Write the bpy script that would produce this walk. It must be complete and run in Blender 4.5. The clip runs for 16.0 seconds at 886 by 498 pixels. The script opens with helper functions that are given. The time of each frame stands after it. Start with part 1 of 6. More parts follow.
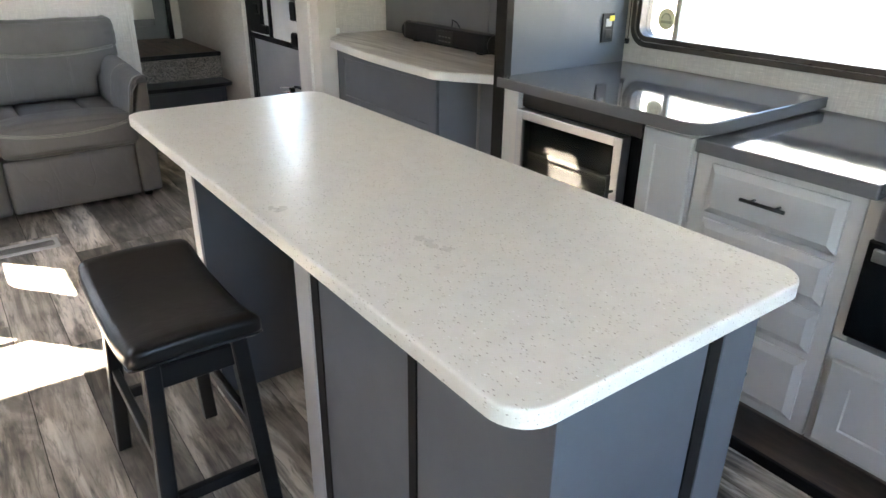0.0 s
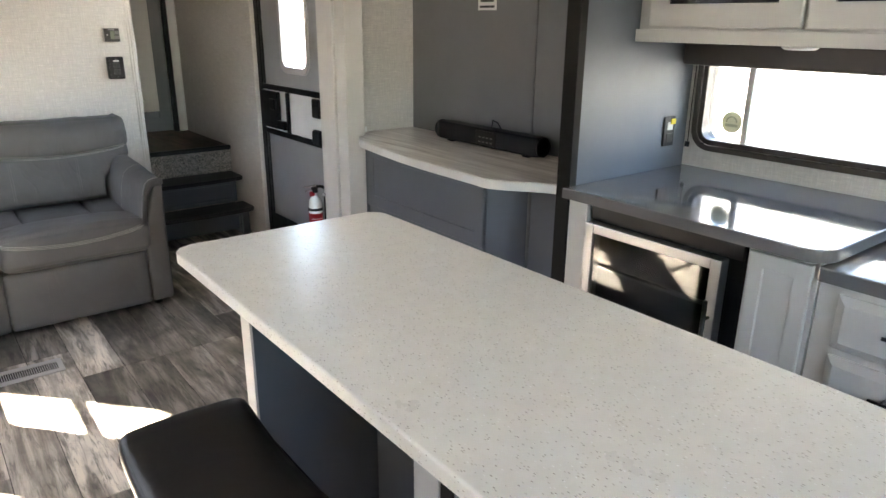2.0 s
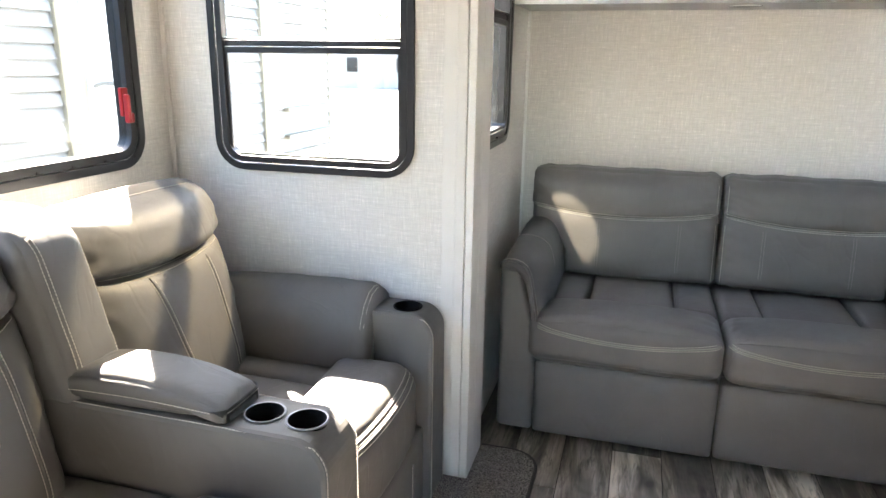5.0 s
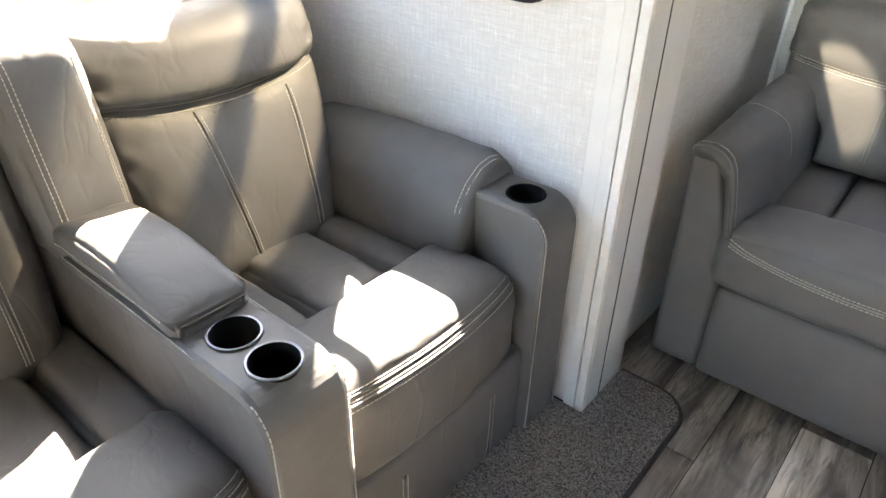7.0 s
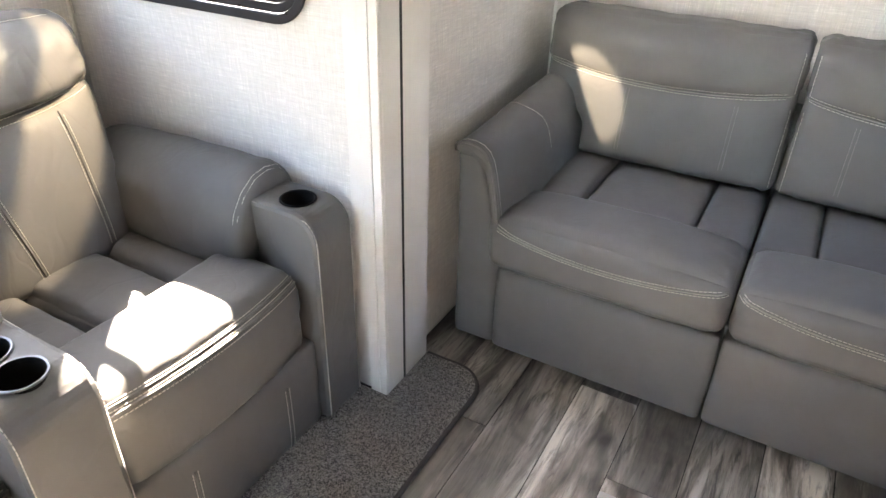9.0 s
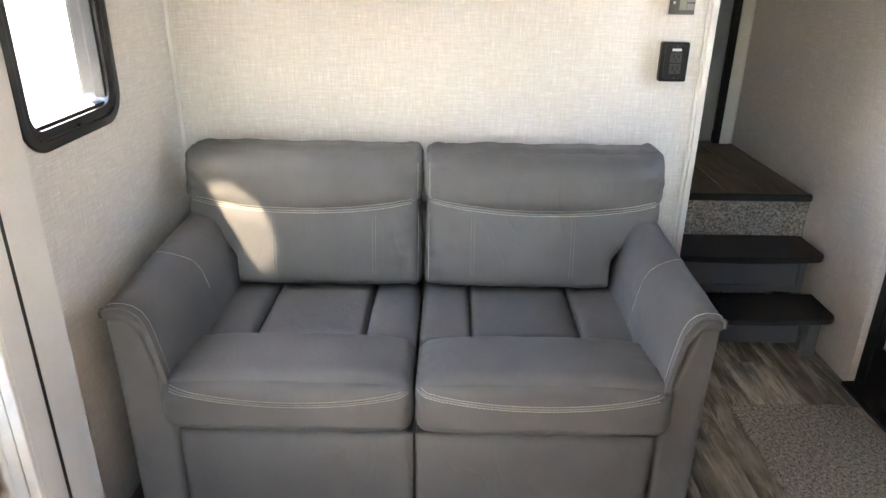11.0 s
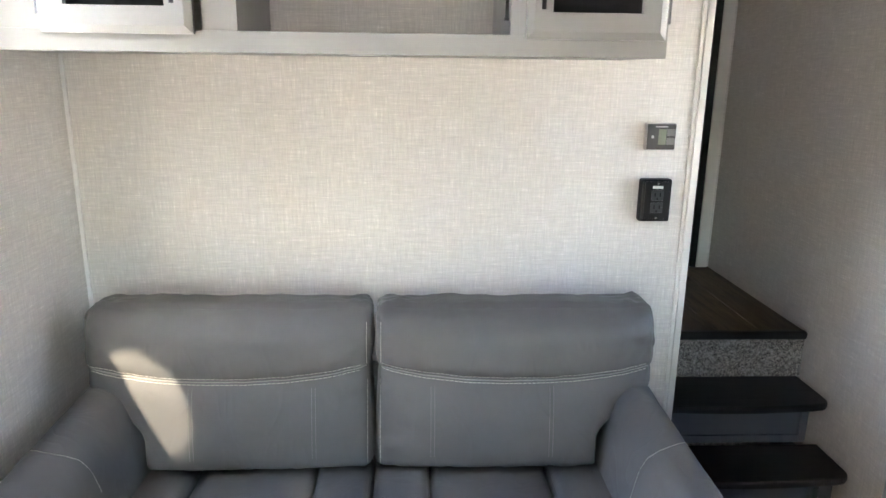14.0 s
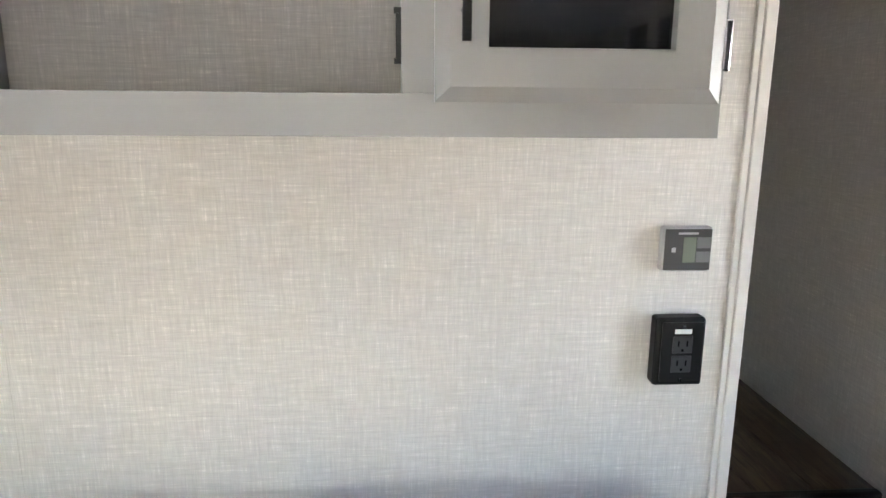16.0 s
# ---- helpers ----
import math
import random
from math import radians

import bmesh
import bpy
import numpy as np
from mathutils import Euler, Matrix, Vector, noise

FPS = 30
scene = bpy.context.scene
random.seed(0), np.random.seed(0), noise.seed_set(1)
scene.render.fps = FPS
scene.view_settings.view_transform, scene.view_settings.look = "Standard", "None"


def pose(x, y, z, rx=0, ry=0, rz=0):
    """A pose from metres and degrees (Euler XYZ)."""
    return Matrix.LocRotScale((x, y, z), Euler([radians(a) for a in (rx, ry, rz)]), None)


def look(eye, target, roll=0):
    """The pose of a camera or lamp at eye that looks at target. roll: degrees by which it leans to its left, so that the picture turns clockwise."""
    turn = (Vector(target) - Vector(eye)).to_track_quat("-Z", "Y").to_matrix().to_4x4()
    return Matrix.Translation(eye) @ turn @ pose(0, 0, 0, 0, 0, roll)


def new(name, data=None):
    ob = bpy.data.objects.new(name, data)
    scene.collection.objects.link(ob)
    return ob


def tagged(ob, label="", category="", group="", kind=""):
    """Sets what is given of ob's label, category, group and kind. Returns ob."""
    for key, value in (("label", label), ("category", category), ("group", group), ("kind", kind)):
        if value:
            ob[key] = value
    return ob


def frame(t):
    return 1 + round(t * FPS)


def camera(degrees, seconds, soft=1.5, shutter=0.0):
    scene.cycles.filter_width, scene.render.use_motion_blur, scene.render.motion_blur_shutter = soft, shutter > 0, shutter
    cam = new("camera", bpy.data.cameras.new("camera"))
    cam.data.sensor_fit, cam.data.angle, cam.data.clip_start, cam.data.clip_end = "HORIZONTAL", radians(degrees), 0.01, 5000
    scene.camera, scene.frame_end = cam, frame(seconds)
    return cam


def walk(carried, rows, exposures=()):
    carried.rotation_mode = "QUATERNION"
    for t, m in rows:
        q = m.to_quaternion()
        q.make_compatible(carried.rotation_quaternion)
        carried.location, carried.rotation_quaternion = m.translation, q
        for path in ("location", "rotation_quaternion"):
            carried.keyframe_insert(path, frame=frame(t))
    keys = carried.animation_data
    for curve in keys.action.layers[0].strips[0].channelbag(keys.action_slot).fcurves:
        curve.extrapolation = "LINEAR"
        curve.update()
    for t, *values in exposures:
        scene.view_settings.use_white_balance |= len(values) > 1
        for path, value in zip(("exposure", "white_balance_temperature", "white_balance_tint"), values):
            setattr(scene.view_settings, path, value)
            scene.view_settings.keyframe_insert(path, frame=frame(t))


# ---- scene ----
cam = camera(66.1, 16.0)
METRES, EYE, TILT, LEAN, TURN = 4.4, 1.40, 0.0, 0.0, -36.5
ROWS = [
    (0.0, 0.0, 0.0, 0.0, 0.31, -24.49, -0.69),
    (0.5, -0.0048, 0.0002, 0.0056, -3.15, -23.98, -0.63),
    (1.0, -0.0142, 0.0065, 0.0137, -4.75, -22.78, -0.59),
    (1.5, -0.0387, 0.0314, 0.0153, -4.82, -20.51, -0.61),
    (2.0, -0.067, 0.0721, 0.0176, -1.52, -18.53, -0.47),
    (2.5, -0.0918, 0.1067, 0.0198, 4.9, -16.94, -0.42),
    (3.0, -0.1086, 0.1539, 0.0133, 16.51, -15.08, -0.88),
    (3.5, -0.1385, 0.1925, 0.0091, 30.55, -14.57, -0.67),
    (4.0, -0.1902, 0.2212, 0.0075, 39.52, -14.6, -0.8),
    (4.5, -0.2307, 0.249, 0.0053, 45.23, -15.11, -0.65),
    (5.0, -0.2663, 0.2925, -0.0059, 52.52, -15.39, -0.81),
    (7.5, -0.3492, 0.4517, -0.0126, 77.69, -33.88, -0.89),
    (8.0, -0.3392, 0.4659, -0.0041, 77.19, -33.59, -1.02),
    (8.5, -0.3193, 0.4761, -0.0026, 73.83, -32.86, -1.2),
    (9.0, -0.3009, 0.4828, 0.0018, 66.17, -31.49, -1.22),
    (9.5, -0.2932, 0.4891, 0.0045, 57.39, -29.15, -1.25),
    (10.0, -0.2899, 0.4965, 0.0101, 48.11, -26.23, -1.07),
    (12.5, -0.3159, 0.5048, 0.0332, 33.98, -19.14, -0.8),
    (13.0, -0.3148, 0.5232, 0.0362, 33.93, -17.12, -0.77),
    (13.5, -0.3231, 0.5433, 0.0322, 34.2, -15.62, -0.74),
    (14.0, -0.3433, 0.5694, 0.0361, 34.16, -14.65, -0.72),
    (14.5, -0.3615, 0.6118, 0.0339, 33.53, -13.9, -0.68),
    (15.0, -0.3626, 0.673, 0.0368, 32.54, -13.54, -0.67),
    (15.5, -0.3786, 0.7161, 0.0406, 32.26, -13.1, -0.66),
    (16.0, -0.4177, 0.7488, 0.0527, 32.53, -12.33, -0.49),
]
walk(cam, [(t, pose(0, 0, EYE, TILT, LEAN, TURN) @ pose(METRES * x, METRES * y, METRES * z, 90 + pitch, roll, yaw)) for t, x, y, z, yaw, pitch, roll in ROWS],
     [(0.0, 5.52, 7250, 14), (1.5, 5.42, 7250, 14), (2.5, 5.68, 7050, 14), (3.5, 5.72, 7050, 14), (5.0, 5.58, 6900, 13), (8.0, 6.0, 7050, 14), (9.5, 6.14, 7250, 17), (10.0, 6.2, 7250, 17),
      (12.5, 6.02, 6750, 15), (14.5, 5.86, 6600, 14), (16.0, 5.66, 6550, 14)])

# ---- light ----
from mathutils.bvhtree import BVHTree

SUN_WAY = Vector((0.65, -0.725, -1.0)).normalized()      # the way the sunlight travels
world = bpy.data.worlds.new("sky")
scene.world = world
world.use_nodes = True
wn = world.node_tree
sky = wn.nodes.new("ShaderNodeTexSky")
sky.sky_type, sky.sun_disc = "NISHITA", False
sky.sun_elevation = math.asin(-SUN_WAY.z)
sky.sun_rotation = math.atan2(-SUN_WAY.x, -SUN_WAY.y)
wn.links.new(sky.outputs[0], wn.nodes["Background"].inputs[0])
wn.nodes["Background"].inputs[1].default_value = 0.15
sun = new("sun", bpy.data.lights.new("sun", "SUN"))
sun.data.energy, sun.data.angle, sun.data.color = 4.2, radians(0.6), (1.0, 0.94, 0.84)
sun.matrix_world = look((0, 0, 12), Vector((0, 0, 12)) + SUN_WAY)


def add_glint_spot(at, target, watts, degrees, tint):
    """An added spot lamp in place of sunlight thrown back by a window pane or the glossy outer skin."""
    lamp = new("glint_spot", bpy.data.lights.new("glint_spot", "SPOT"))
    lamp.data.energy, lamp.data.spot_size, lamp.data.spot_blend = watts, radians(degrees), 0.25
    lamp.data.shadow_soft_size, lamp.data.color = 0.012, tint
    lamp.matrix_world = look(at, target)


add_glint_spot((-1.07, 3.835, 1.78), (-0.425, 4.56, 0.71), 8.5, 8.6, (1.0, 0.90, 0.70))      # stands in for sun off the end window, through the sofa window
add_glint_spot((-0.80, 4.00, 1.78), (-1.38, 3.26, 0.86), 5.2, 26, (1.0, 0.85, 0.58))        # stands in for sun off the side of the trailer, through the end window


# ---- materials ----
class Mat:
    """A node material under construction."""

    def __init__(self, name, rough=0.5, metal=0.0, spec=0.5):
        self.m = bpy.data.materials.new(name)
        self.m.use_nodes = True
        self.t = self.m.node_tree
        self.b = self.t.nodes["Principled BSDF"]
        self.b.inputs["Roughness"].default_value = rough
        self.b.inputs["Metallic"].default_value = metal
        self.b.inputs["Specular IOR Level"].default_value = spec
        self.coord = self.t.nodes.new("ShaderNodeTexCoord")
        self.shift = None

    def node(self, kind, **inputs):
        n = self.t.nodes.new(kind)
        for k, v in inputs.items():
            self.feed(n.inputs[k.replace("_", " ")], v)
        return n

    def feed(self, socket, v):
        if isinstance(v, bpy.types.NodeSocket):
            self.t.links.new(v, socket)
        else:
            socket.default_value = v

    def place(self, scale=(1, 1, 1), rot=(0, 0, 0), per_object=False):
        mp = self.t.nodes.new("ShaderNodeMapping")
        mp.inputs["Scale"].default_value = scale
        mp.inputs["Rotation"].default_value = rot
        src = self.coord.outputs["Object"]
        if per_object:
            info = self.t.nodes.new("ShaderNodeObjectInfo")
            mul = self.node("ShaderNodeVectorMath")
            mul.operation = "MULTIPLY_ADD"
            self.feed(mul.inputs[0], info.outputs["Random"])
            mul.inputs[1].default_value = (37, 53, 17)
            self.feed(mul.inputs[2], src)
            src = mul.outputs[0]
        self.t.links.new(src, mp.inputs["Vector"])
        return mp.outputs[0]

    def noise(self, vec, scale=5, detail=4, rough=0.55, distort=0.0):
        n = self.node("ShaderNodeTexNoise", Vector=vec, Scale=scale, Detail=detail, Roughness=rough, Distortion=distort)
        return n.outputs["Fac"]

    def ramp(self, fac, stops):
        n = self.t.nodes.new("ShaderNodeValToRGB")
        self.feed(n.inputs[0], fac)
        e = n.color_ramp.elements
        while len(e) < len(stops):
            e.new(0.5)
        for el, (p, c) in zip(e, stops):
            el.position = p
            el.color = (*c, 1) if isinstance(c, tuple) else (c, c, c, 1)
        return n.outputs[0]

    def mix(self, fac, a, b, mode="MIX"):
        n = self.t.nodes.new("ShaderNodeMix")
        n.data_type, n.blend_type = "RGBA", mode
        self.feed(n.inputs[0], fac)
        self.feed(n.inputs[6], (*a, 1) if isinstance(a, tuple) else a)
        self.feed(n.inputs[7], (*b, 1) if isinstance(b, tuple) else b)
        return n.outputs[2]

    def math(self, op, a, b=0.0):
        n = self.t.nodes.new("ShaderNodeMath")
        n.operation = op
        self.feed(n.inputs[0], a)
        self.feed(n.inputs[1], b)
        return n.outputs[0]

    def color(self, c):
        self.feed(self.b.inputs["Base Color"], (*c, 1) if isinstance(c, tuple) else c)
        return self

    def rough(self, r):
        self.feed(self.b.inputs["Roughness"], r)
        return self

    def bump(self, h, strength=0.2, dist=0.002):
        n = self.node("ShaderNodeBump", Height=h, Strength=strength, Distance=dist)
        self.t.links.new(n.outputs[0], self.b.inputs["Normal"])
        return self


def paint(name, c, rough=0.45, vary=0.06, spec=0.5, grain=220, bump=0.05):
    """Painted or moulded surface with slight mottling and orange peel."""
    k = Mat(name, rough, 0, spec)
    big = k.noise(k.place(), 3.0, 5)
    dark = tuple(x * (1 - vary * 2) for x in c)
    k.color(k.mix(k.ramp(big, [(0.35, 0.0), (0.7, 1.0)]), dark, c))
    fine = k.noise(k.place(), grain, 2)
    k.rough(k.math("ADD", k.math("MULTIPLY", k.noise(k.place(), 14, 4), 0.14), rough - 0.07))
    k.bump(fine, bump, 0.001)
    return k.m


def metal(name, c, rough):
    k = Mat(name, rough, 1.0)
    n = k.noise(k.place(), 5, 2)
    k.color(k.mix(n, tuple(x * 0.92 for x in c), c))
    return k.m


def linen(name, c, lo=0.74):
    """Woven linen wall covering: crossed threads of uneven length."""
    k = Mat(name, 0.75, 0, 0.25)
    # u runs along the wall whichever way it faces
    sep = k.node("ShaderNodeSeparateXYZ", Vector=k.coord.outputs["Object"])
    u = k.math("ADD", sep.outputs[0], sep.outputs[1])
    comb = k.node("ShaderNodeCombineXYZ", X=u, Y=0.0, Z=sep.outputs[2])

    def threads(sx, sz):
        mp = k.node("ShaderNodeMapping", Vector=comb.outputs[0], Scale=(sx, 1, sz))
        return k.noise(mp.outputs[0], 1.0, 2, 0.6)

    v = threads(420, 26)
    h = threads(24, 420)
    v2 = threads(150, 11)
    h2 = threads(10, 150)
    both = k.math("ADD", k.math("MULTIPLY", k.math("ADD", v, h), 0.27), k.math("MULTIPLY", k.math("ADD", v2, h2), 0.23))
    col = k.ramp(both, [(0.38, tuple(x * lo for x in c)), (0.50, tuple(x * 0.94 for x in c)), (0.56, tuple(x * 1.04 for x in c)), (0.63, tuple(min(1, x * 1.30) for x in c))])
    k.color(k.mix(k.ramp(k.noise(k.place(), 1.3, 3), [(0.3, 0.0), (0.8, 0.25)]), col, tuple(x * 0.93 for x in c)))
    k.bump(both, 0.25, 0.001)
    return k.m


def leather(name, c, rough=0.54, grain=0.06, spec=0.3, creased=1.0):
    """Smooth leather: slight mottling, fine grain, faint soft creases."""
    k = Mat(name, rough, 0, spec)
    soft = k.noise(k.place(), 6, 4)
    fine = k.noise(k.place(), 260, 3)
    k.color(k.mix(k.ramp(soft, [(0.3, 0.0), (0.7, 1.0)]), tuple(x * 0.88 for x in c), tuple(x * 1.06 for x in c)))
    k.rough(k.math("ADD", k.math("MULTIPLY", k.noise(k.place(), 25, 3), 0.16), rough - 0.08))
    crease = k.ramp(k.noise(k.place((1, 1, 0.5)), 7, 2, 0.5, 1.2), [(0.44, 1.0), (0.5, 0.0), (0.56, 1.0)])
    n1 = k.node("ShaderNodeBump", Height=fine, Strength=grain, Distance=0.0006)
    n2 = k.node("ShaderNodeBump", Height=crease, Strength=0.16 * creased, Distance=0.003, Normal=n1.outputs[0])
    n3 = k.node("ShaderNodeBump", Height=k.noise(k.place(), 8, 3), Strength=0.28 * creased, Distance=0.006, Normal=n2.outputs[0])
    k.t.links.new(n3.outputs[0], k.b.inputs["Normal"])
    return k.m


def plank_wood(name, dark, mid, light, along="y", rough=0.5, contrast=1.0):
    """Weathered boards: long grain, darker knots and washed streaks, another cut of the pattern in each board."""
    k = Mat(name, rough, 0, 0.4)
    sc = (1, 0.11, 1) if along == "y" else (0.11, 1, 1)
    g = k.noise(k.place(sc, per_object=True), 60, 8, 0.66, 0.8)
    streak = k.noise(k.place((1, 0.13, 1) if along == "y" else (0.13, 1, 1), per_object=True), 9.0, 6, 0.62, 1.2)
    wash = k.noise(k.place(per_object=True), 3.4, 4, 0.6)
    info = k.t.nodes.new("ShaderNodeObjectInfo")
    base = k.ramp(streak, [(0.33, dark), (0.47, mid), (0.62, light)])
    base = k.mix(k.ramp(g, [(0.36, 0.8 * contrast), (0.52, 0.0)]), base, dark)
    base = k.mix(k.ramp(wash, [(0.4, 0.0), (0.75, 0.45)]), base, light)
    knot = k.ramp(k.noise(k.place((1, 0.45, 1), per_object=True), 5.5, 3, 0.5, 0.4), [(0.60, 0.0), (0.72, 0.85)])
    base = k.mix(knot, base, tuple(x * 0.6 for x in dark))
    tone = k.ramp(info.outputs["Random"], [(0.0, 0.45), (0.5, 0.85), (1.0, 1.45)])
    k.color(k.mix(1.0, base, tone, "MULTIPLY"))
    k.rough(k.math("ADD", k.math("MULTIPLY", g, 0.25), rough - 0.12))
    k.bump(g, 0.3, 0.0015)
    return k.m


def quartz(name):
    k = Mat(name, 0.12, 0, 0.35)
    flakes = k.node("ShaderNodeTexVoronoi", Vector=k.place((1.0, 0.45, 1), (0, 0, 0.5)), Scale=290.0, Randomness=1.0)
    pick = k.node("ShaderNodeSeparateColor", Color=flakes.outputs["Color"])
    near = k.ramp(flakes.outputs["Distance"], [(0.25, 1.0), (0.36, 0.0)])
    chosen = k.ramp(pick.outputs[0], [(0.64, 0.0), (0.66, 1.0)])
    tint = k.ramp(pick.outputs[1], [(0.0, (0.35, 0.31, 0.27)), (0.55, (0.52, 0.48, 0.42)), (1.0, (0.85, 0.84, 0.82))])
    cloud = k.ramp(k.noise(k.place(), 30, 5), [(0.35, (0.675, 0.648, 0.60)), (0.65, (0.71, 0.684, 0.64))])
    k.color(k.mix(k.math("MULTIPLY", near, chosen), cloud, tint))
    k.rough(k.math("ADD", k.math("MULTIPLY", k.noise(k.place(), 5, 5), 0.16), 0.22))
    return k.m


def solid_top(name):
    k = Mat(name, 0.16, 0, 0.5)
    n = k.noise(k.place(), 400, 2)
    k.color(k.mix(n, (0.115, 0.11, 0.112), (0.155, 0.149, 0.149)))
    k.rough(k.math("ADD", k.math("MULTIPLY", k.noise(k.place(), 7, 5), 0.08), 0.035))
    return k.m


def streaked_top(name):
    k = Mat(name, 0.3, 0, 0.4)
    g = k.noise(k.place((1, 0.05, 1)), 34, 6, 0.7, 0.6)
    w = k.noise(k.place((1, 0.14, 1)), 9, 5, 0.6, 0.8)
    c = k.ramp(g, [(0.3, (0.26, 0.22, 0.19)), (0.46, (0.56, 0.52, 0.47)), (0.62, (0.74, 0.71, 0.66))])
    k.color(k.mix(k.ramp(w, [(0.35, 0.55), (0.6, 0.0)]), c, (0.33, 0.28, 0.24)))
    return k.m


def carpet_mat(name, a, b, scale=185):
    k = Mat(name, 0.95, 0, 0.1)
    f = k.noise(k.place(), scale, 4, 0.85)
    f2 = k.noise(k.place(), 380, 2)
    k.color(k.ramp(k.math("ADD", k.math("MULTIPLY", f, 0.6), k.math("MULTIPLY", f2, 0.4)), [(0.42, a), (0.5, tuple((x + y) / 2 for x, y in zip(a, b))), (0.58, b)]))
    k.bump(f2, 0.9, 0.006)
    return k.m


def glass_mat(name, tint=(1, 1, 1), gloss=0.06, rough=0.01):
    m = bpy.data.materials.new(name)
    m.use_nodes = True
    t = m.node_tree
    out = t.nodes["Material Output"]
    t.nodes.remove(t.nodes["Principled BSDF"])
    tr, gl, mx, lw, pw, ad = (t.nodes.new("ShaderNode" + k) for k in ("BsdfTransparent", "BsdfGlossy", "MixShader", "LayerWeight", "Math", "Math"))
    tr.inputs[0].default_value = (*tint, 1)
    gl.inputs["Roughness"].default_value = rough
    lw.inputs[0].default_value = 0.5
    pw.operation, ad.operation = "POWER", "MULTIPLY_ADD"
    pw.inputs[1].default_value = 5.0
    ad.inputs[1].default_value, ad.inputs[2].default_value = 0.5, gloss
    for a, b in ((lw.outputs["Facing"], pw.inputs[0]), (pw.outputs[0], ad.inputs[0]), (ad.outputs[0], mx.inputs[0]), (tr.outputs[0], mx.inputs[1]), (gl.outputs[0], mx.inputs[2]), (mx.outputs[0], out.inputs[0])):
        t.links.new(a, b)
    return m


def glow(name, c, strength):
    k = Mat(name, 0.4)
    k.color(c)
    k.b.inputs["Emission Color"].default_value = (*c, 1)
    k.b.inputs["Emission Strength"].default_value = strength
    return k.m


LINEN = linen("linen_wallcovering", (0.560, 0.530, 0.490), 0.80)
WHITE_TRIM = paint("white_trim", (0.60, 0.57, 0.53), 0.5, 0.06, 0.35)
CEIL = paint("ceiling_white", (0.78, 0.77, 0.74), 0.7)
GREY_PANEL = paint("slate_grey_panel", (0.155, 0.157, 0.158), 0.45, 0.05)
STEEL_BLUE = paint("slate_blue_paint", (0.102, 0.111, 0.124), 0.48, 0.05, 0.4)
DARK_TRIM = paint("dark_bronze_trim", (0.014, 0.012, 0.011), 0.65, 0.06, 0.12)
WHITE_CAB = paint("white_cabinet_paint", (0.53, 0.51, 0.48), 0.38, 0.04)
TAUPE_CAB = paint("taupe_cabinet_paint", (0.265, 0.258, 0.245), 0.38, 0.04)
BLACK = paint("black_plastic", (0.007, 0.007, 0.008), 0.42, 0.1, 0.2)
BLACK_SATIN = paint("black_metal", (0.010, 0.010, 0.010), 0.34, 0.1, 0.3)
WINDOW_FRAME = paint("black_window_frame", (0.012, 0.012, 0.013), 0.35, 0.1, 0.35)
BROWN_FRAME = paint("bronze_window_frame", (0.05, 0.038, 0.032), 0.32, 0.1)
STEEL = metal("brushed_steel", (0.47, 0.47, 0.475), 0.34)
CHROME = metal("polished_chrome", (0.75, 0.75, 0.77), 0.12)
LEATHER = leather("grey_leather", (0.100, 0.0955, 0.089), 0.54, 0.16)
BLACK_LEATHER = leather("black_leather", (0.008, 0.007, 0.007), 0.36, 0.0, 0.2, 0.25)
THREAD = paint("pale_thread", (0.42, 0.39, 0.345), 0.8)
PIPING = paint("pale_piping", (0.25, 0.235, 0.21), 0.6)
ESPRESSO = paint("black_stained_wood", (0.006, 0.0055, 0.0055), 0.34, 0.2, 0.35, 60, 0.1)
QUARTZ = quartz("speckled_quartz")
GREY_TOP = solid_top("grey_solid_surface")
TV_TOP = streaked_top("whitewashed_top")
EDGE_WHITE = paint("white_edge_band", (0.70, 0.68, 0.65), 0.35, 0.12)
PLANK = plank_wood("weathered_plank", (0.030, 0.0255, 0.021), (0.185, 0.160, 0.132), (0.53, 0.478, 0.41))
LANDING = plank_wood("dark_plank", (0.022, 0.014, 0.010), (0.062, 0.042, 0.030), (0.12, 0.085, 0.062))
TOE_WOOD = plank_wood("brown_toe_board", (0.04, 0.03, 0.024), (0.09, 0.066, 0.05), (0.15, 0.115, 0.09))
TREAD = plank_wood("black_tread_wood", (0.010, 0.010, 0.012), (0.02, 0.02, 0.022), (0.035, 0.035, 0.038), "x", 0.45)
CARPET = carpet_mat("grey_carpet", (0.018, 0.016, 0.015), (0.33, 0.305, 0.282))
MAT_PILE = carpet_mat("beige_mat", (0.07, 0.063, 0.055), (0.58, 0.54, 0.48), 90)
CARPET_EDGE = paint("carpet_binding", (0.045, 0.038, 0.036), 0.85)
PANE = glass_mat("window_glass", (0.98, 0.99, 0.98))
TINTED_PANE = glass_mat("tinted_window_glass", (0.56, 0.57, 0.56))
DARK_PANE = glass_mat("smoked_glass", (0.10, 0.11, 0.11))
FRIDGE_GLASS = glass_mat("fridge_glass", (0.40, 0.43, 0.40), 0.05, 0.03)
OVEN_GLASS = paint("black_oven_glass", (0.008, 0.008, 0.009), 0.06, 0.02, 0.5, 200, 0.0)
GELCOAT = paint("white_gelcoat", (0.80, 0.80, 0.78), 0.16, 0.01, 0.8, 200, 0.0)
RED = paint("red_plastic", (0.30, 0.008, 0.012), 0.4, 0.06, 0.3)
WHITE_GLOSS = paint("white_enamel", (0.75, 0.75, 0.74), 0.2)
PAPER = paint("white_paper", (0.78, 0.77, 0.74), 0.6)
INK = paint("black_ink", (0.02, 0.02, 0.02), 0.6)
